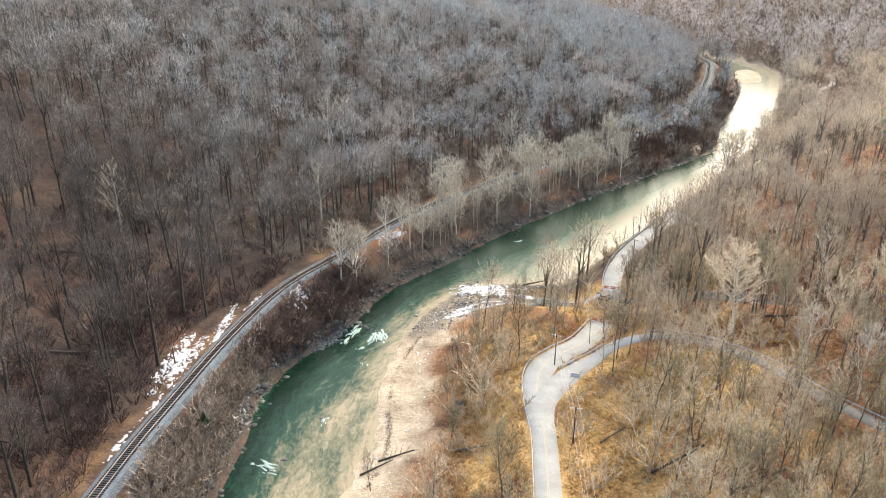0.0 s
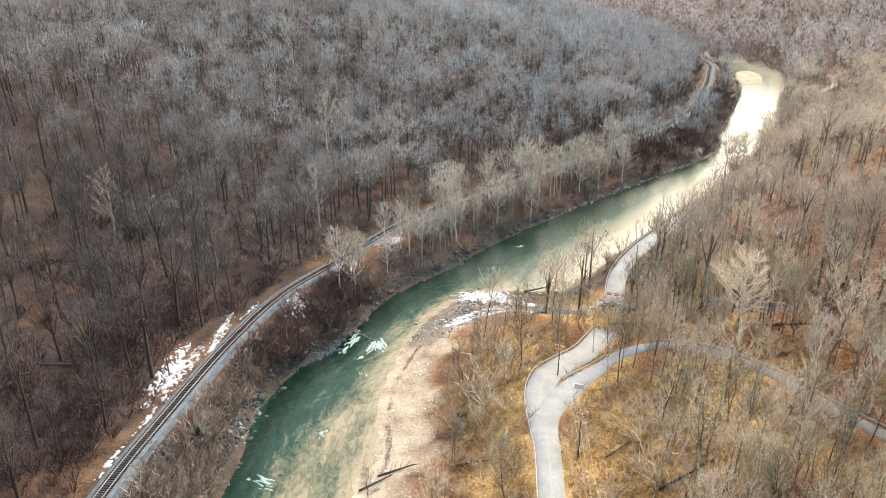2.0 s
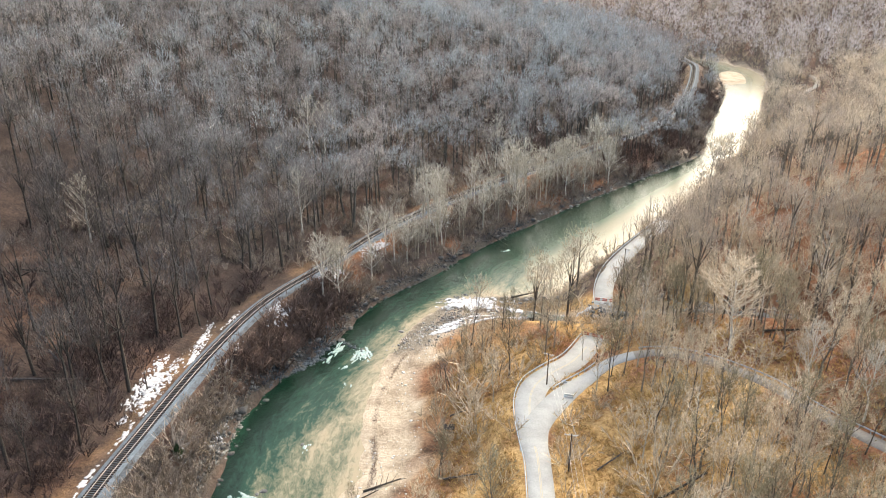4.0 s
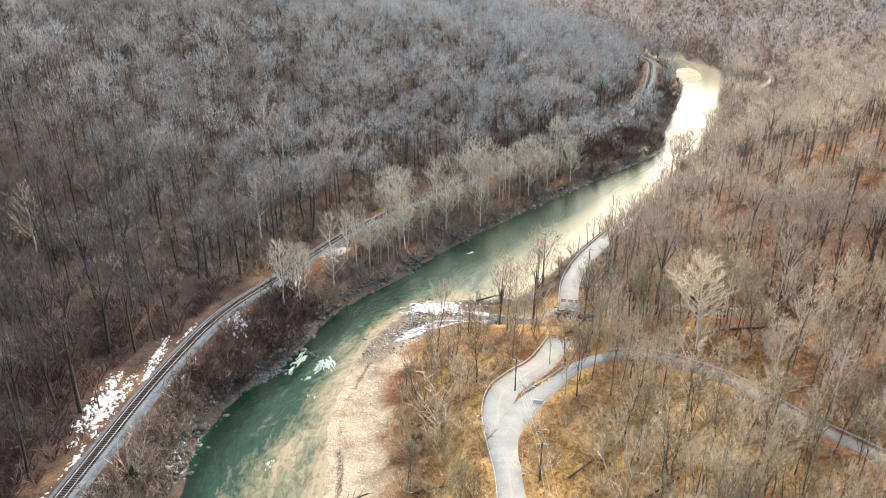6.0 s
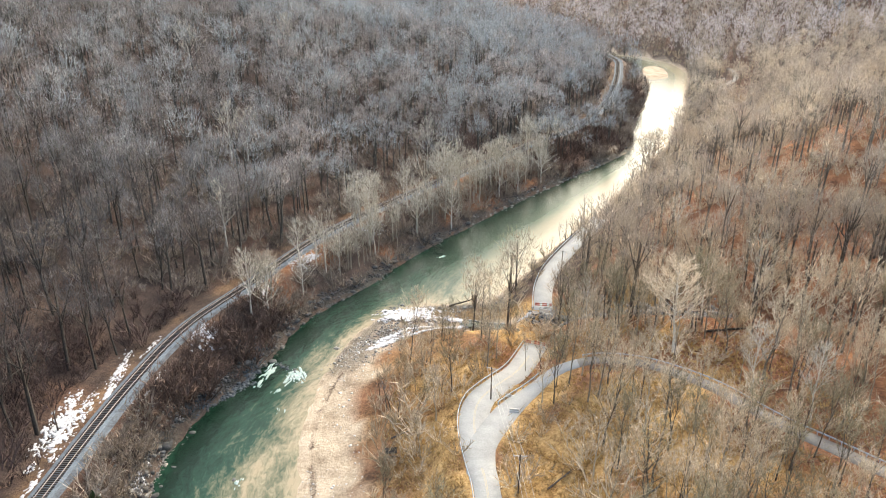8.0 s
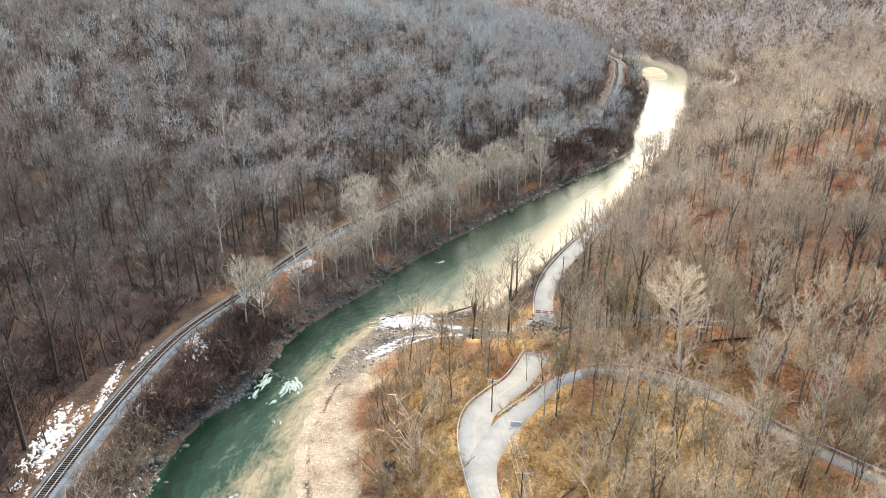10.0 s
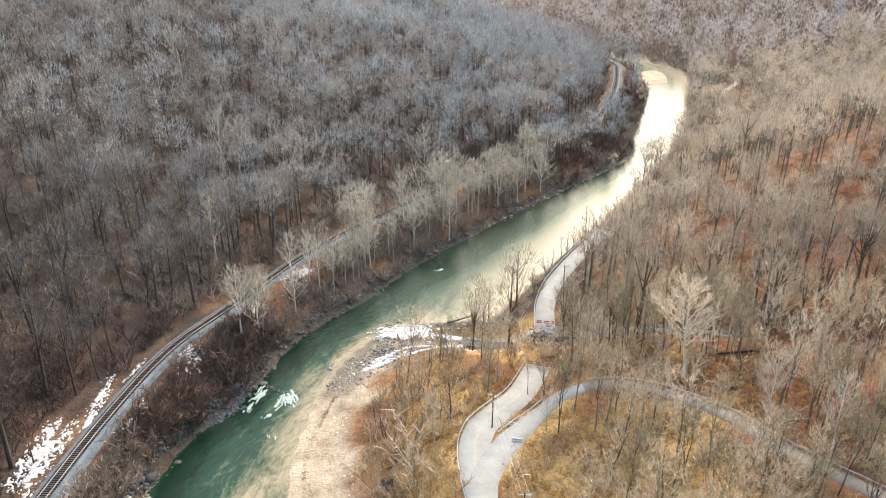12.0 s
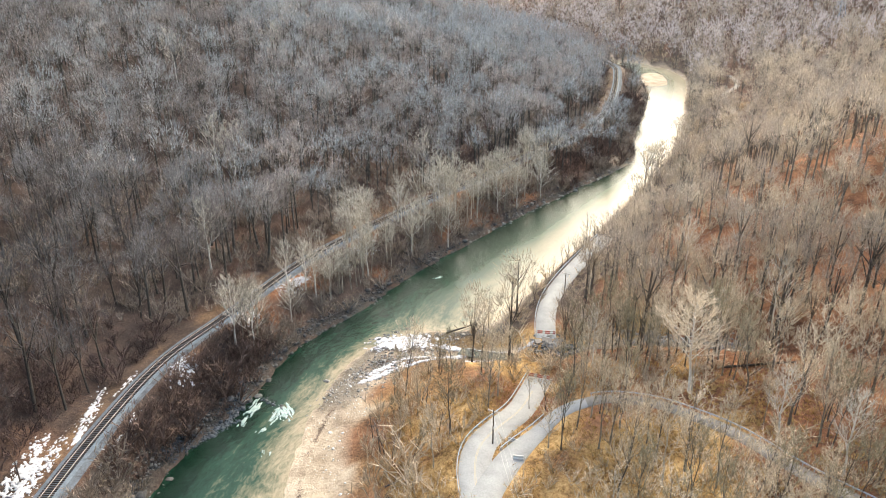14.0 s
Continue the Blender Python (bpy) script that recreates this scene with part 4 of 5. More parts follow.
def cable(a, b, sag, name="overhead_wire"):
    pts = [Vector(a).lerp(Vector(b), k / 14) - Vector((0, 0, sag * 4 * (k / 14) * (1 - k / 14))) for k in range(15)]
    bm = bmesh.new()
    for p, q in zip(pts[:-1], pts[1:]):
        rod(bm, p, q, 0.022, 0.022, 4)
    tagged(part(name, bm, CONCRETE, None), "thin pale overhead wire strung between poles", "wire", "overhead wires")


top_a, top_b = height_at(12.2, 140.2) + 7.7, height_at(14.2, 111.5) + 7.9
for k in (-1.0, -0.3, 0.8):
    cable((12.2 + k * 0.9, 140.2 - k * 0.4, top_a), (14.2 + k, 111.5, top_b), 0.5)
    cable((14.2 + k, 111.5, top_b), (15.5 + k, 40, 25), 1.6)


def jersey_block(px, py, turn, z=None):
    root = tagged(new("concrete_block"), "pale concrete barrier block lying on the asphalt", "barrier", "concrete blocks on the road")
    root.matrix_world = pose(px, py, height_at(px, py) + 0.16, 0, 0, turn)
    bm = bmesh.new()
    box(bm, (2.0, 0.6, 0.3), (0, 0, 0.15), bevel=0.03)
    part("foot", bm, CONCRETE, root)
    bm = bmesh.new()
    box(bm, (1.96, 0.3, 0.5), (0, 0, 0.54), bevel=0.05)
    part("wall", bm, CONCRETE, root)


jersey_block(16.2, 141.0, -25)
jersey_block(16.4, 135.0, -12)

RED = speckled("faded_red_paint", (0.45, 0.10, 0.07), (0.62, 0.20, 0.15), 1.5)


def barricade(px, py, z, turn, wide):
    root = tagged(new("road_barricade"), "faded red and white barricade across the closed road", "barricade", "road barricades")
    root.matrix_world = pose(px, py, z, 0, 0, turn)
    for k in (-0.42, 0.42):
        bm = bmesh.new()
        box(bm, (0.12, 0.9, 0.1), (k * wide, 0, 0.05), bevel=0.01)
        box(bm, (0.1, 0.1, 1.2), (k * wide, 0, 0.65), bevel=0.01)
        part("stand", bm, GALV, root)
    for zz in (0.45, 0.95):
        n = 7
        for k in range(n):
            bm = bmesh.new()
            box(bm, (wide / n, 0.06, 0.34), ((k + 0.5) / n * wide - wide / 2, -0.09, zz), bevel=0.008)
            part("panel", bm, (RED, CONCRETE)[k % 3 == 2], root)


barricade(26.0, 169.2, 5.72, -22, 5.0)
barricade(31.3, 190.0, 5.1, -10, 4.6)


def picnic_table(px, py, turn):
    root = tagged(new("picnic_table"), "dark weathered picnic table with benches on the grassy terrace", "picnic table")
    root.matrix_world = pose(px, py, height_at(px, py) + 0.05, 0, 0, turn)
    for k in range(5):
        bm = bmesh.new()
        box(bm, (2.4, 0.28, 0.06), (0, (k - 2) * 0.3, 0.76), bevel=0.01)
        part("plank", bm, TABLE_WOOD, root)
    for k in (-1.35, 1.35):
        bm = bmesh.new()
        box(bm, (3.4, 0.34, 0.06), (0.5, k, 0.45), bevel=0.01)
        part("bench", bm, TABLE_WOOD, root)
    for k in (-0.8, 0.8):
        bm = bmesh.new()
        box(bm, (0.1, 2.6, 0.1), (k, 0, 0.4), bevel=0.01)
        box(bm, (0.1, 0.1, 0.78), (k, 0.5, 0.37), bevel=0.01)
        box(bm, (0.1, 0.1, 0.78), (k, -0.5, 0.37), bevel=0.01)
        part("trestle", bm, TABLE_WOOD, root)


picnic_table(-8.4, 132.4, 4)


# power line tower in the far clearing
def lattice_tower(px, py, tall):
    root = tagged(new("lattice_tower"), "distant pale steel lattice power tower in a clearing", "power tower")
    root.matrix_world = pose(px, py, height_at(px, py), 0, 0, 20)
    half = lambda z: 3.6 * (1 - z / tall) + 0.5
    cs = ((1, 1), (1, -1), (-1, -1), (-1, 1))
    for a, b in cs:
        bm = bmesh.new()
        rod(bm, (a * half(0), b * half(0), -1), (a * half(tall), b * half(tall), tall), 0.14, 0.1, 4)
        part("leg", bm, GALV, root)
    levels = [tall * k / 7 for k in range(8)]
    for z0, z1 in zip(levels[:-1], levels[1:]):
        bm = bmesh.new()
        for (a, b), (c, d) in zip(cs, cs[1:] + cs[:1]):
            rod(bm, (a * half(z0), b * half(z0), z0), (c * half(z1), d * half(z1), z1), 0.07, 0.07, 4)
            rod(bm, (c * half(z0), d * half(z0), z0), (a * half(z1), b * half(z1), z1), 0.07, 0.07, 4)
        part("bracing", bm, GALV, root)
    for z in (tall * 0.72, tall * 0.86, tall * 0.98):
        bm = bmesh.new()
        box(bm, (9, 0.5, 0.5), (0, 0, z))
        part("crossarm", bm, GALV, root)


lattice_tower(334, 614, 34)


# ---- brush, rocks, snow, logs ----
def shrub(seed, stems, twigs, width):
    w = Wood(seed)
    r = w.rnd
    for _ in range(stems):
        a, d = r.uniform(0, 6.28), r.uniform(0, 0.35)
        p = Vector((math.cos(a) * d, math.sin(a) * d, -0.1))
        way = Vector((math.cos(a) * r.uniform(0.2, 0.9), math.sin(a) * r.uniform(0.2, 0.9), 1)).normalized()
        q = p + way * r.uniform(0.9, 2.2)
        w.twig(p, q, width * 1.5)
        for _ in range(twigs):
            m = p.lerp(q, r.uniform(0.25, 0.95))
            w.twig(m, m + w.way(way, 0.6, 0.2) * r.uniform(0.35, 0.9), width)
    v, f = w.arrays()
    return v, f, np.zeros(len(f), int)


shrubs = [shrub(200 + k, 10, 8, 0.055) for k in range(5)]
bx, by = scatter(rng, 2.2, -150, 170, 70, 400)
tx_, ty_ = scatter(rng, 1.5, -75, 150, 80, 480)
S = survey(tx_, ty_)
on = S["left"] & (S["st"] < 0) & (S["dt"] > 5)
bx, by = np.r_[bx, tx_[on]], np.r_[by, ty_[on]]
# and along the far bend
tx_, ty_ = scatter(rng, 2.8, 60, 240, 400, 700)
S = survey(tx_, ty_)
on = ((S["dt"] > 5) & (S["dt"] < 26) | S["right"] & (S["dr"] > 1.5) & (S["dr"] < 24)) & (S["dn"] > 4)
bx, by = np.r_[bx, tx_[on]], np.r_[by, ty_[on]]
keep = in_valley_view(bx, by)
bx, by = bx[keep], by[keep]
S = survey(bx, by)
clump = 0.5 + 0.5 * lattice(bx, by, 9, 61)
bank = S["left"] & (S["st"] < 0) & (S["dl"] > 0.6) & (S["dt"] > 6.0)
wall = S["left"] & (S["st"] > 0) & (S["dt"] > 5.2) & (S["dt"] < 70)
east = S["right"] & (S["ds"] > 3.6) & (S["de"] > 3.6) & (S["dn"] > 3.2) & np.where(by < 190, S["dr"] > 14, S["dr"] > 1.5) & (S["dc"] > 3)
odds = bank * np.where(by < 200, 0.9, np.where(by > 315, 0.5, 0.3)) + wall * np.where(S["dt"] < np.where(by < 185, 9.5, 15), np.where(by < 185, 0.75, 0.7), np.where(np.hypot((bx + 85) / 12, (by - 150) / 22) < 1, 1.5, np.where(by < 126, 1.1, np.where(by < 180, 0.3, 0.45)))) + east * np.where(by < 190, 0.25, 0.26)
odds = np.where((np.hypot((bx + 74.3) / 4.2, (by - 138) / 13) < 1) | (np.hypot((bx + 71) / 3, (by - 156) / 10) < 1), 0.05, odds)
on = (rng.rand(len(bx)) < odds * (0.35 + 0.9 * clump)) & ~S["river"]
pale_side = ((by > 190) & (by < 315)) | (bank & (by < 142)) | ((by >= 315) & (clump > 0.55))
for nm, sel, mat, lab in (("brush_saplings", on & S["left"] & pale_side, BRUSH_TAN, "brown saplings and brush on the railway slope"), ("brush_west", on & S["left"] & ~pale_side & bank, BRUSH, "dark leafless brush on the river bank below the railway"), ("brush_thicket", on & S["left"] & ~pale_side & ~bank, BRUSH_DARK, "blackish leafless thicket on the slope above the railway"), ("brush_east", on & ~S["left"], TWIGS_LIT_TAN, "tan leafless brush and saplings under the trees")):
    wood_object(nm, stack(shrubs, bx[sel], by[sel], S["h"][sel], (rng.gamma(5, 0.3, sel.sum()) + 0.3), rng), (mat,), lab, "brush")

# dry grass tussocks on the straw bank
def tussock(seed):
    w = Wood(seed)
    r = w.rnd
    for _ in range(16):
        a, d = r.uniform(0, 6.28), r.uniform(0, 0.3)
        p = Vector((math.cos(a) * d, math.sin(a) * d, -0.05))
        w.twig(p, p + Vector((math.cos(a) * r.uniform(0.1, 0.6), math.sin(a) * r.uniform(0.1, 0.6), r.uniform(0.3, 0.7))), 0.09)
    v, f = w.arrays()
    return v, f, np.zeros(len(f), int)


STRAW = bark("dry_straw", ((0.34, 0.20, 0.07), (0.50, 0.33, 0.14), (0.58, 0.43, 0.22)))
gx_, gy_ = scatter(rng, 0.9, -14, 75, 78, 185)
S = survey(gx_, gy_)
odds = smooth((46 - np.hypot((gx_ - 26) * 0.8, (gy_ - 114) * 0.75)) / 14) * (0.3 + 0.7 * (0.5 + 0.5 * lattice(gx_, gy_, 6, 71)))
on = (rng.rand(len(gx_)) < odds) & S["right"] & (S["dr"] > 18) & (S["ds"] > 3.3) & (S["de"] > 3.3)
wood_object("dry_grass", stack([tussock(300 + k) for k in range(4)], gx_[on], gy_[on], S["h"][on], rng.uniform(0.7, 1.6, on.sum()), rng), (STRAW,), "golden dry grass tussocks on the bank", "grass")


def stones(name, px, py, pz, size, mat, label, category, flat=0.6, seed=1, kind="stuff"):
    """Faceted stones in one mesh."""
    bm = bmesh.new()
    bmesh.ops.create_icosphere(bm, subdivisions=1, radius=1)
    base = np.array([v.co[:] for v in bm.verts])
    tri = np.array([[v.index for v in f.verts] for f in bm.faces])
    bm.free()
    r = np.random.RandomState(seed)
    n = len(px)
    v = base[None] * (1 + r.uniform(-0.3, 0.3, (n, len(base), 1)))
    v = v * np.stack([r.uniform(0.7, 1.4, n), r.uniform(0.7, 1.4, n), r.uniform(0.6, 1.2, n) * flat], 1)[:, None] * size[:, None, None]
    a = r.rand(n) * 6.28
    c, s = np.cos(a)[:, None], np.sin(a)[:, None]
    q = np.stack([v[..., 0] * c - v[..., 1] * s + px[:, None], v[..., 0] * s + v[..., 1] * c + py[:, None], v[..., 2] + pz[:, None]], -1)
    f = (tri[None] + (np.arange(n) * len(base))[:, None, None]).reshape(-1, 3)
    me = mesh_of(name, q.reshape(-1, 3), f, mat)
    return tagged(new(name, me), label, category, kind=kind)


# rocks along the left bank
k = rng.uniform(3, len(LEFT_BANK) * 0.62, 2200)
px = np.interp(k, np.arange(len(LEFT_BANK)), LEFT_BANK[:, 0]) + rng.normal(-1.4, 1.5, len(k))
py = np.interp(k, np.arange(len(LEFT_BANK)), LEFT_BANK[:, 1]) + rng.normal(0, 1.0, len(k))
stones("bank_rocks", px, py, np.maximum(heights(px, py), -0.25), rng.gamma(1.2, 0.15, len(k)) + 0.08, ROCK, "dark angular rocks along the river bank", "rocks")
# broken grey rubble at the waterline below the track
px, py = -53.9 - rng.gamma(1.6, 1.5, 1100), rng.uniform(96, 150, 1100)
stones("bank_rubble", px, py, np.maximum(heights(px, py), -0.2), rng.gamma(1.4, 0.085, 1100) + 0.06, COBBLE, "broken grey rubble at the waterline", "rubble", seed=5)
# cobbles on the creek fan and the gravel bar
a = rng.normal(0, 1, (1800, 2))
px, py = -6 + a[:, 0] * 9 + a[:, 1] * 4, 186 + a[:, 1] * 7 + a[:, 0] * 5
S = survey(px, py)
on = S["right"] | (np.minimum(S["dl"], S["dr"]) < 2.5)
px, py = px[on], py[on]
stones("creek_cobbles", px, py, np.maximum(heights(px, py), -0.1), rng.gamma(1.6, 0.08, len(px)) + 0.06, COBBLE, "grey cobbles on the creek fan", "cobbles", seed=2)

k = rng.uniform(0, 1, 1500)
line = CREEK[(CREEK[:, 0] > 24) & (CREEK[:, 0] < 78)]
px = np.interp(k, np.linspace(0, 1, len(line)), line[:, 0]) + rng.normal(0, 1.2, len(k))
py = np.interp(k, np.linspace(0, 1, len(line)), line[:, 1]) + rng.normal(0, 2.4, len(k)) + 1.2
stones("creek_rubble", px, py, heights(px, py), rng.gamma(1.4, 0.16, len(k)) + 0.1, COBBLE, "pale grey broken rock lining the creek's ravine", "rubble", flat=0.75, seed=8)
for px, py, turn, tilt, wide in ((31.0, 187.0, -12, 16, 2.6), (28.6, 186.4, 20, 9, 1.7), (33.4, 186.2, -30, 24, 1.9)):
    bm = bmesh.new()
    box(bm, (wide, 1.5, 0.22), bevel=0.03)
    ob = part("asphalt_slab", bm, ASPHALT_OLD, None)
    ob.matrix_world = pose(px, py, height_at(px, py) + 0.35, tilt, 4, turn)
    tagged(ob, "broken slab of grey asphalt tipped into the washed-out creek", "slab", "broken asphalt slabs")
# pale stones and old ice along the far left waterline
k = rng.uniform(0, 1, 700)
i = np.searchsorted(LEFT_BANK[:60, 1], 262) + k * 24
px = np.interp(i, np.arange(len(LEFT_BANK)), LEFT_BANK[:, 0]) + rng.normal(-0.3, 0.9, len(k))
py = np.interp(i, np.arange(len(LEFT_BANK)), LEFT_BANK[:, 1]) + rng.normal(0.2, 0.7, len(k))
stones("bank_rubble", px, py, np.maximum(heights(px, py), -0.1), rng.gamma(1.2, 0.16, len(k)) + 0.1, COBBLE, "pale broken rock along the waterline", "rubble", seed=12)

# dark broken rock along the foot of the near left bank
walked = np.nonzero((LEFT_BANK[:, 1] > 95) & (LEFT_BANK[:, 1] < 262))[0]
i = rng.uniform(walked[0], walked[-1], 1500)
px = np.interp(i, np.arange(len(LEFT_BANK)), LEFT_BANK[:, 0]) + rng.normal(-1.3, 1.0, len(i))
py = np.interp(i, np.arange(len(LEFT_BANK)), LEFT_BANK[:, 1]) + rng.normal(0, 0.7, len(i))
stones("bank_rock", px, py, np.maximum(heights(px, py), -0.1), rng.gamma(1.4, 0.15, len(i)) + 0.08, ROCK, "dark broken rock along the foot of the river bank", "rubble", seed=23)

# blue-grey riprap where the bank is armoured, and the ledge of the rapid
for (ax, ay), (cx, cy), n, spread in (((-51, 155), (-44, 163), 520, 0.8), ((-54, 149.5), (-50, 156.5), 260, 0.6), ((-44.5, 163), (-43, 170), 240, 0.7), ((-46, 175.5), (-43, 170.5), 300, 1.2), ((-38.5, 171.5), (-30, 166), 46, 0.5), ((29, 183), (40, 186), 200, 1.5), ((-8, 201), (-14, 197), 60, 1.2)):
    q = rng.rand(n)
    px, py = ax + (cx - ax) * q + rng.normal(0, spread, n), ay + (cy - ay) * q + rng.normal(0, spread * 0.6, n)
    stones("riprap", px, py, np.maximum(heights(px, py), -0.1), rng.gamma(3, 0.065, n) + 0.08, RIPRAP, "blue-grey broken stone armouring the bank", "riprap", flat=0.75, seed=int(n))

# single boulders at the rapid, by the washout and in the river
boulder_rng = np.random.RandomState(9)
for px, py, s in ((-41.5, 171, 1.6), (-43, 169.5, 1.9), (-39.5, 173, 1.3), (-45, 168.5, 1.5), (-37.5, 171, 1.0), (-33.5, 169, 0.9), (-48, 160, 1.1), (-50, 158, 1.3), (-43.5, 115.5, 1.1), (-44.6, 114.6, 0.8),
                  (-39.5, 130, 0.7), (30, 183.5, 1.2), (33, 184.5, 1.5), (36, 185, 1.3), (27, 185.6, 0.9), (39, 182, 1.4), (-4.5, 203, 1.0), (-7, 201, 0.8), (-53, 118, 1.0), (-53.5, 126, 1.2), (-52.5, 134, 0.9), (-52, 145, 1.1)):
    bm = bmesh.new()
    bmesh.ops.create_icosphere(bm, subdivisions=3, radius=s * 0.62)
    off = Vector(boulder_rng.uniform(-50, 50, 3))
    st = Vector(boulder_rng.uniform(0.7, 1.3, 3))
    for v in bm.verts:
        d = 1 + 0.45 * noise.noise(v.co * (0.9 / s) + off) + 0.15 * noise.noise(v.co * (2.6 / s) + off)
        v.co = Vector((v.co.x * st.x * d, v.co.y * st.y * d, v.co.z * 0.62 * d))
    ob = part("boulder", bm, ROCK, None)
    ob.location = (px, py, max(height_at(px, py), -0.2) + 0.1)
    tagged(ob, "dark wet boulder at the river's edge", "boulder", "boulders by the water")


# patches of old snow, ice and foam
def patch(name, px, py, sx, sy, turn, seed, mat, label, cat, thick=0.12, cell=0.35, cover=0.0, grain=1.6, streak=1.0, speck=0.7):
    """A ragged low sheet that follows the ground or the water, with thickness at its edges."""
    n, m = int(2.4 * sx / cell), int(2.4 * sy / cell)
    u, v = np.meshgrid((np.arange(n + 1) - n / 2) * cell, (np.arange(m + 1) - m / 2) * cell, indexing="ij")
    c, s = math.cos(radians(turn)), math.sin(radians(turn))
    qx, qy = px + u * c - v * s, py + u * s + v * c
    fade = 1 - np.hypot(u / sx, v / sy)
    dens = fade * 1.5 - 0.45 + cover + 0.5 * lattice(u + seed, v * streak, grain * 2.5, seed) + 0.7 * lattice(u + seed, v * streak, grain, seed + 2) + speck * lattice(u + seed, v * streak, grain * 0.4, seed + 1)
    jig = np.random.RandomState(seed)
    qx, qy = qx + jig.uniform(-0.3, 0.3, qx.shape) * cell, qy + jig.uniform(-0.3, 0.3, qy.shape) * cell
    base = np.maximum(heights(qx.ravel(), qy.ravel()).reshape(qx.shape), 0.0)
    top = base + 0.05 + thick * smooth(np.clip(dens, 0, 1)) + jig.uniform(0, 0.03, qx.shape)
    keep = (dens[:-1, :-1] + dens[1:, :-1] + dens[:-1, 1:] + dens[1:, 1:]) > 0
    ids = np.arange(qx.size).reshape(qx.shape)
    quads = np.stack([ids[:-1, :-1], ids[1:, :-1], ids[1:, 1:], ids[:-1, 1:]], -1)[keep]
    verts = np.concatenate([np.stack([qx, qy, top], -1).reshape(-1, 3), np.stack([qx, qy, base - 0.35], -1).reshape(-1, 3)])
    e = np.concatenate([quads[:, [a, b]] for a, b in ((0, 1), (1, 2), (2, 3), (3, 0))])
    have = set(map(tuple, e.tolist()))
    rim = np.array([(a, b) for a, b in have if (b, a) not in have])
    walls = np.stack([rim[:, 1], rim[:, 0], rim[:, 0] + qx.size, rim[:, 1] + qx.size], 1)
    faces = np.concatenate([quads, walls])
    used, inv = np.unique(faces, return_inverse=True)
    return tagged(new(name, mesh_of(name, verts[used], inv.reshape(faces.shape), mat)), label, cat, kind="stuff")


for n, (px, py, sx, sy, turn, cover) in enumerate(((-73.8, 137, 3.0, 12, 0, 0.2), (-70, 156, 1.6, 9, 4, -0.3), (-55.5, 172, 4.5, 6, -20, -0.4), (-47, 195, 4.0, 7, -35, -0.4), (-36.5, 216, 3.5, 8, -30, -0.45),
                                               (-61, 148, 2.0, 12, -4, -0.85), (-19, 242, 3, 8, -35, -0.4), (93, 419, 2.5, 5, -20, -0.35), (-60, 116, 2.5, 9, 0, -0.8), (-57, 128, 2.0, 9, 0, -0.8))):
    patch("snow_patch", px, py, sx, sy, turn, 400 + n, SNOW, "ragged patch of old melting snow on the ground", "snow", cell=0.17, cover=cover - 0.15, grain=0.6, streak=0.7, speck=1.5 if cover > -0.6 else 1.0, thick=0.03)

# thin remains of snow along the upper edge of the ballast
upper = offset_line(spline(RAIL, 1.5), 3.1)
for n, py in enumerate((108, 120, 149, 166)):
    i = int(np.argmin(np.abs(upper[:, 1] - py)))
    ex, ey = upper[i + 1, :2] - upper[i - 1, :2]
    patch("snow_patch", upper[i, 0], upper[i, 1], 0.7, 6.5, math.degrees(math.atan2(-ex, ey)), 430 + n, SNOW, "thin line of old snow along the ballast", "snow", cell=0.17, cover=-0.35, grain=0.6, streak=0.6, speck=1.3, thick=0.03)

# white water of the rapid, and the icy braids of the creek
for n, (px, py, sx, sy, turn, cover) in enumerate(((-39.6, 168.2, 1.3, 3.4, -12, 0.15), (-32.6, 166.0, 1.9, 3.0, 25, 0.4), (-34.6, 164.0, 1.3, 2.2, -22, -0.05), (-40.5, 164, 1.6, 3.5, -10, -0.45), (-36, 160, 2.0, 3, -15, -0.6), (-46, 113, 1.6, 3.5, 70, -0.3), (-38.5, 129, 1.2, 1.8, 0, 0),
                                               (5, 235, 0.6, 1.6, -60, 0.1), (-35, 152, 2.0, 6, 10, -0.85))):
    patch("white_water", px, py, sx, sy, turn, 500 + n, FOAM, "white water breaking over rocks in the river", "rapids", thick=0.06, cell=0.13, cover=cover - 0.15, grain=0.5, streak=0.22, speck=1.15)
for n, (px, py, sx, sy, turn, cover) in enumerate(((-11, 178.6, 7.5, 0.9, 28, 0.25), (-1, 180.8, 6.5, 0.8, 6, 0.15), (9, 183.0, 8, 0.8, 17, 0.2), (-6, 194, 8.5, 4.5, 0, 0.05), (-3, 196.5, 8.5, 4.2, 0, -0.15), (-11, 197.5, 3, 2, 10, 0), (9, 190.5, 11, 1.1, -20, 0.1), (21, 187.3, 9, 0.9, -5, 0.15), (3, 186, 10, 1.1, 12, 0.05), (-10, 181.5, 8, 1.2, 32, 0.0), (18, 183.6, 10, 0.9, -3, 0.1))):
    patch("creek_ice", px, py, sx, sy, turn, 600 + n, SNOW, "white ice and foam on the braided creek", "ice", thick=0.1, cell=0.2, cover=cover, grain=0.7)

v, f = ribbon(np.column_stack([CREEK, np.where(CREEK[:, 0] < 36, 0.45 + np.clip(CREEK[:, 0] + 6, 0, 60) * 0.04, 2.2)])[(CREEK[:, 0] < 40) & (CREEK[:, 0] > 8)], (1.8, 0, -1.8), (0, 0.02, 0))
me = mesh_of("creek", v, f, WATER)
mask(me, "depth", np.full(len(v), 0.95))
mask(me, "riffle", np.full(len(v), 0.5))
mask(me, "along", v[:, 0])
mask(me, "across", v[:, 1])
tagged(new("creek", me), "dark narrow side creek running to the river", "creek", kind="structure")


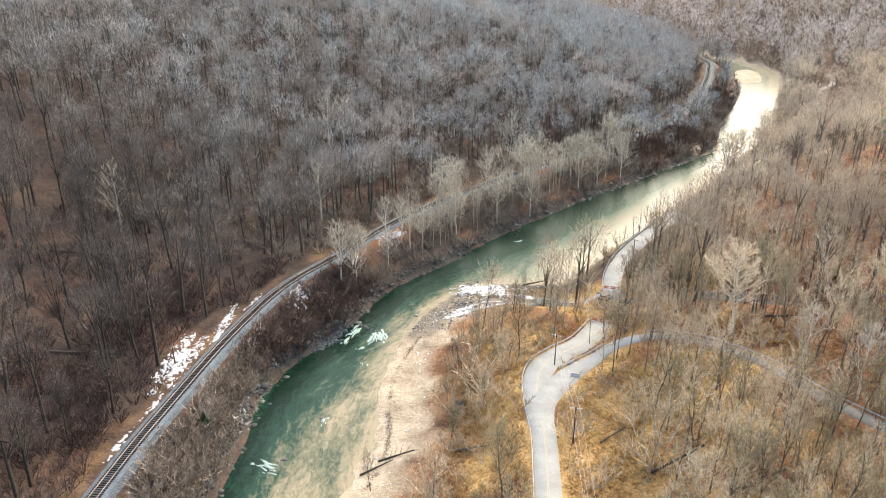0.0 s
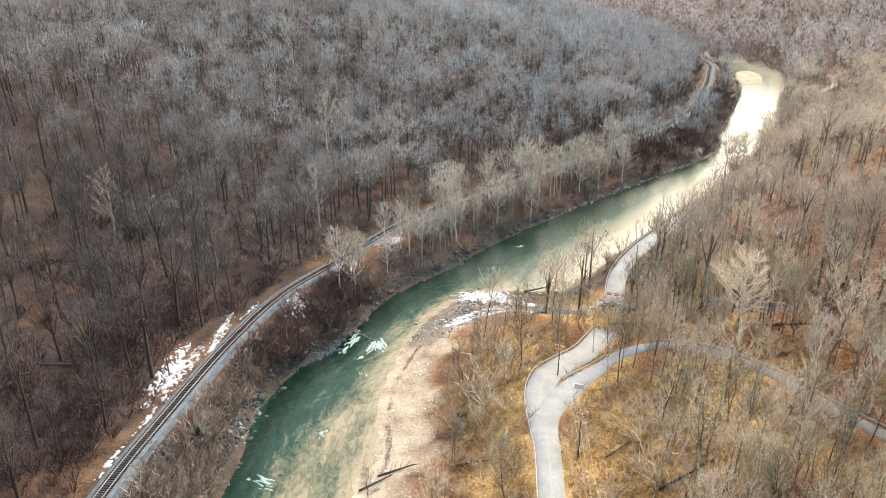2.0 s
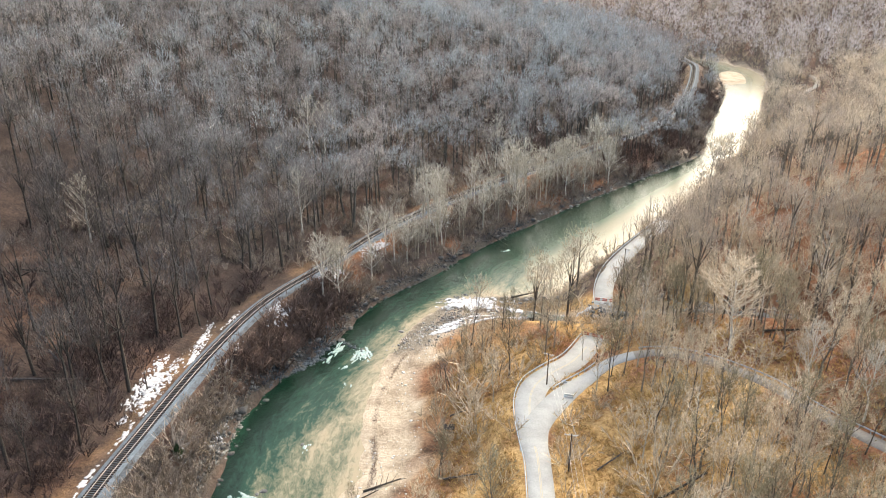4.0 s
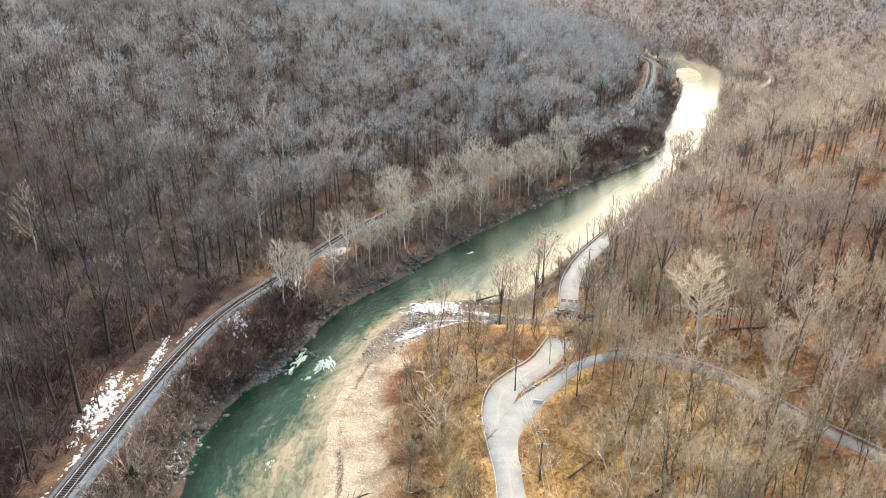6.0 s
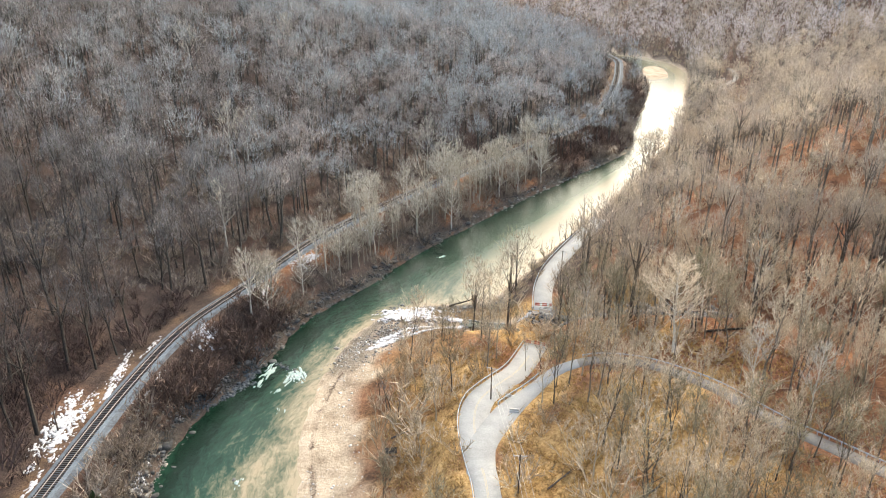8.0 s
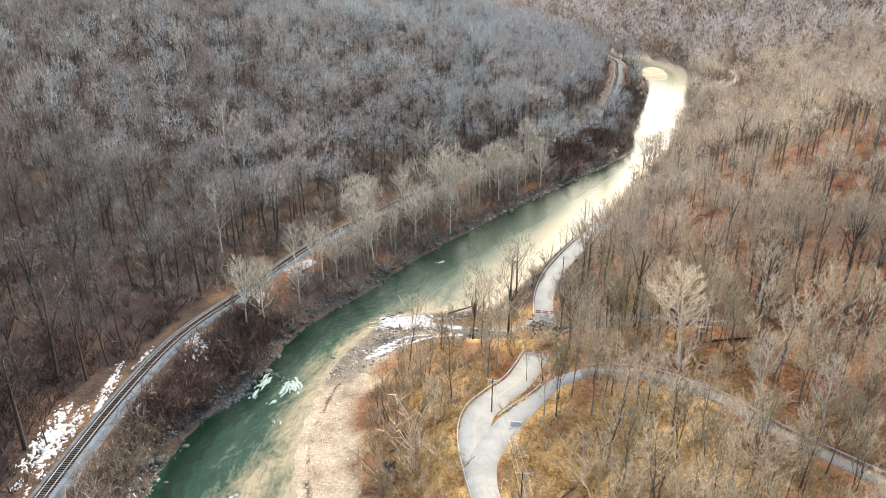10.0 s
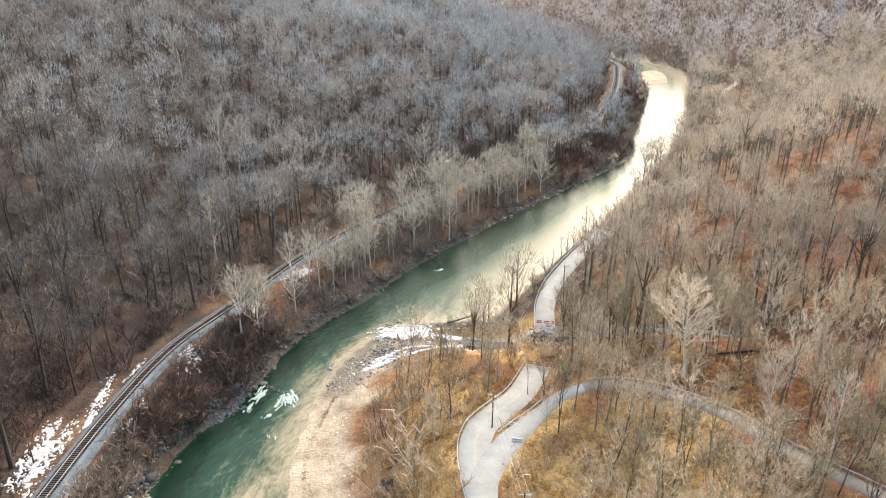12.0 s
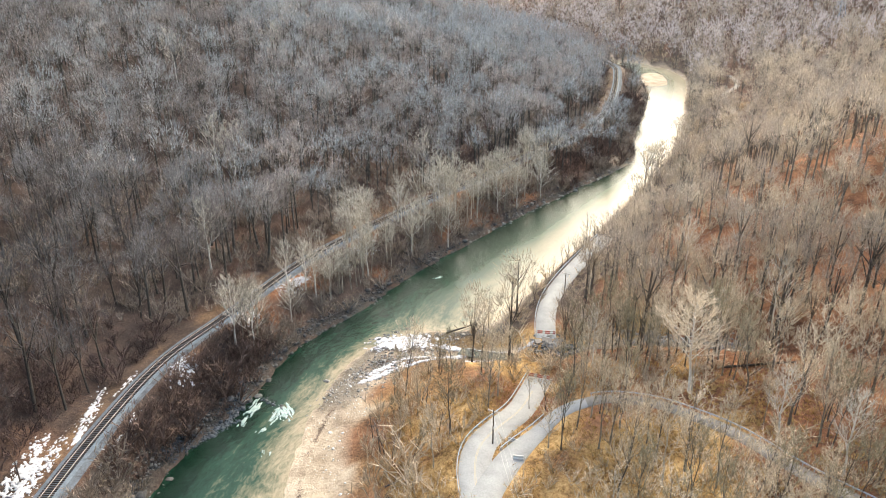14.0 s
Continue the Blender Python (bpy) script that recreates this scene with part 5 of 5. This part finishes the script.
# fallen trunks
def log(ax, ay, bx_, by_, r, lift=0.3):
    bm = bmesh.new()
    rod(bm, (ax, ay, height_at(ax, ay) + r), (bx_, by_, max(height_at(bx_, by_), 0) + r + lift), r, r * 0.5, 7)
    w = (Vector((bx_ - ax, by_ - ay, 0))).normalized()
    for k in (0.45, 0.6, 0.75, 0.9):
        p = Vector((ax + (bx_ - ax) * k, ay + (by_ - ay) * k, max(height_at(ax + (bx_ - ax) * k, ay + (by_ - ay) * k), 0) + r + lift * k))
        d = (w + Vector((rng.normal(0, 0.6), rng.normal(0, 0.6), 0.5))).normalized()
        rod(bm, p, p + d * 2.2, r * 0.35, 0.02, 5)
    ob = part("fallen_trunk", bm, (TWIGS, TRUNK)[int(ax * 7) % 3 == 0], None)
    tagged(ob, "weathered fallen tree trunk lying on the ground", "log", "fallen trunks")


for ends in ((-6, 246, 5.5, 238.5, 0.25), (-2, 250, 5, 243, 0.2), (-8, 238, 3, 246, 0.2), (6, 199, 14, 204, 0.3), (-8.5, 137, -4.5, 137.4, 0.18), (-8.5, 117.5, -2, 116.5, 0.22), (19.5, 113, 24, 116, 0.18),
             (27, 103, 37, 108, 0.25), (60, 152, 74, 150, 0.3), (82, 172, 92, 180, 0.3), (70, 185, 82, 184, 0.25), (-100, 128, -86, 134, 0.3), (-98, 140, -84, 130, 0.25), (-120, 165, -104, 172, 0.3), (-108, 150, -97, 140, 0.25),
             (38, 96, 48, 100, 0.25), (-24, 116, -17, 119, 0.25), (-27, 112, -21, 116, 0.2), (-28, 205, -22, 212, 0.2)):
    log(*ends)


# evergreens
def evergreen(px, py, tall, wide, label):
    root = tagged(new("evergreen_tree"), label, "evergreen")
    root.matrix_world = pose(px, py, height_at(px, py))
    bm = bmesh.new()
    rod(bm, (0, 0, -0.3), (0, 0, tall * 0.9), 0.12, 0.03, 6)
    part("trunk", bm, TRUNK, root)
    w = Wood(int(px * 13) % 999)
    r = w.rnd
    for n in range(420):
        h = r.random() ** 0.8
        a = r.uniform(0, 6.28)
        reach = wide * (1 - h) * r.uniform(0.35, 1.0) + 0.1
        p = Vector((math.cos(a) * reach * 0.4, math.sin(a) * reach * 0.4, tall * (0.12 + 0.86 * h)))
        w.twig(p, p + Vector((math.cos(a) * reach * 0.7, math.sin(a) * reach * 0.7, r.uniform(-0.35, 0.1))), 0.3)
    v, f = w.arrays()
    me = mesh_of("crown", v, f, NEEDLES)
    mask(me, "tone", np.random.RandomState(3).rand(len(v)))
    new("crown", me).parent = root


evergreen(-60.5, 117.5, 3.2, 1.8, "small dark green evergreen bush beside the track bank")
evergreen(221, 473, 9, 2.6, "lone dark green evergreen among bare trees")

# dead snag by the water
(tv, tf), (cv, cf) = grow(171, 18, 2, 1, sides=5, spread=0.75, first=0.3, fat=0.75, twig_width=0.05)
snag = mesh_of("trunk", tv, tf, TRUNK, True), mesh_of("crown", cv, cf, TWIGS)
for me_, n_ in zip(snag, (len(tv), len(cv))):
    mask(me_, "tone", np.full(n_, 0.1))
plant(17.6, 202.2, 0.72, 2, "slender dead snag standing on the river bank", meshes=snag, name="snag_tree")

# a line of drifted sticks and litter along the sand bar
def drift_line(seed):
    w = Wood(seed)
    r = w.rnd
    line = spline([(-21.5, 166), (-24, 156), (-25.5, 146), (-25, 136), (-23.5, 127), (-23, 118), (-25, 108)], 1.0)
    for n in range(520):
        k = r.uniform(0, len(line) - 1.01)
        a, b = line[int(k)], line[int(k) + 1]
        q = a + (b - a) * (k - int(k))
        px, py = q[0] + r.gauss(0, 0.35), q[1] + r.gauss(0, 0.3)
        t = r.gauss(1.57, 0.7)
        half = Vector((math.cos(t), math.sin(t), r.gauss(0, 0.1))) * r.uniform(0.2, 0.75)
        p = Vector((px, py, 0))
        w.limb(p - half, p + half, r.uniform(0.02, 0.06), 0.015, 3)
    v, f = w.arrays()
    v[:, 2] += np.maximum(heights(v[:, 0], v[:, 1]), 0) + 0.04
    me = mesh_of("driftwood", v, f, BRUSH)
    mask(me, "tone", np.random.RandomState(1).rand(len(v)))
    tagged(new("driftwood", me), "dark line of drifted sticks along the sand bar", "driftwood", kind="stuff")


drift_line(77)
# pebbles strewn over the bar
px, py = rng.uniform(-27, -8, 900), rng.uniform(105, 185, 900)
S = survey(px, py)
on = S["right"] & (S["dr"] < 13)
stones("bar_pebbles", px[on], py[on], S["h"][on] + 0.03, rng.gamma(1.3, 0.05, on.sum()) + 0.03, CONCRETE, "small grey stones strewn over the sand bar", "pebbles", seed=5)

# low saplings on the terrace and by the creek
sap = random.Random(31)
for n in range(44):
    px, py = sap.uniform(-14, 24), sap.uniform(142, 182)
    S = survey([px], [py])
    if S["dr"][0] > 15 and S["ds"][0] > 4 and S["dc"][0] > 4 and S["de"][0] > 4:
        plant(px, py, sap.uniform(0.26, 0.46), 0, "low bare sapling on the leafy terrace", "terrace saplings", DARK_KINDS[n % 3] if n % 2 else KINDS[n % 18], "sapling", (sap.gauss(0, 5), sap.gauss(0, 5)))
# slender dark trees leaning over the terrace
for px, py, s, tilt in ((-4.2, 139, 0.62, (14, -12)), (-9.5, 119, 0.6, (2, 3)), (-8.8, 118, 0.55, (-3, 5)), (-24, 107.5, 0.5, (2, 2)), (20.5, 176, 0.5, (0, 3)), (22, 178.5, 0.45, (3, -4)), (3, 171, 0.55, (2, 6)), (6, 174, 0.5, (4, -3))):
    plant(px, py, s, 2, "slender dark bare tree on the terrace", "slender terrace trees", tilt=tilt)
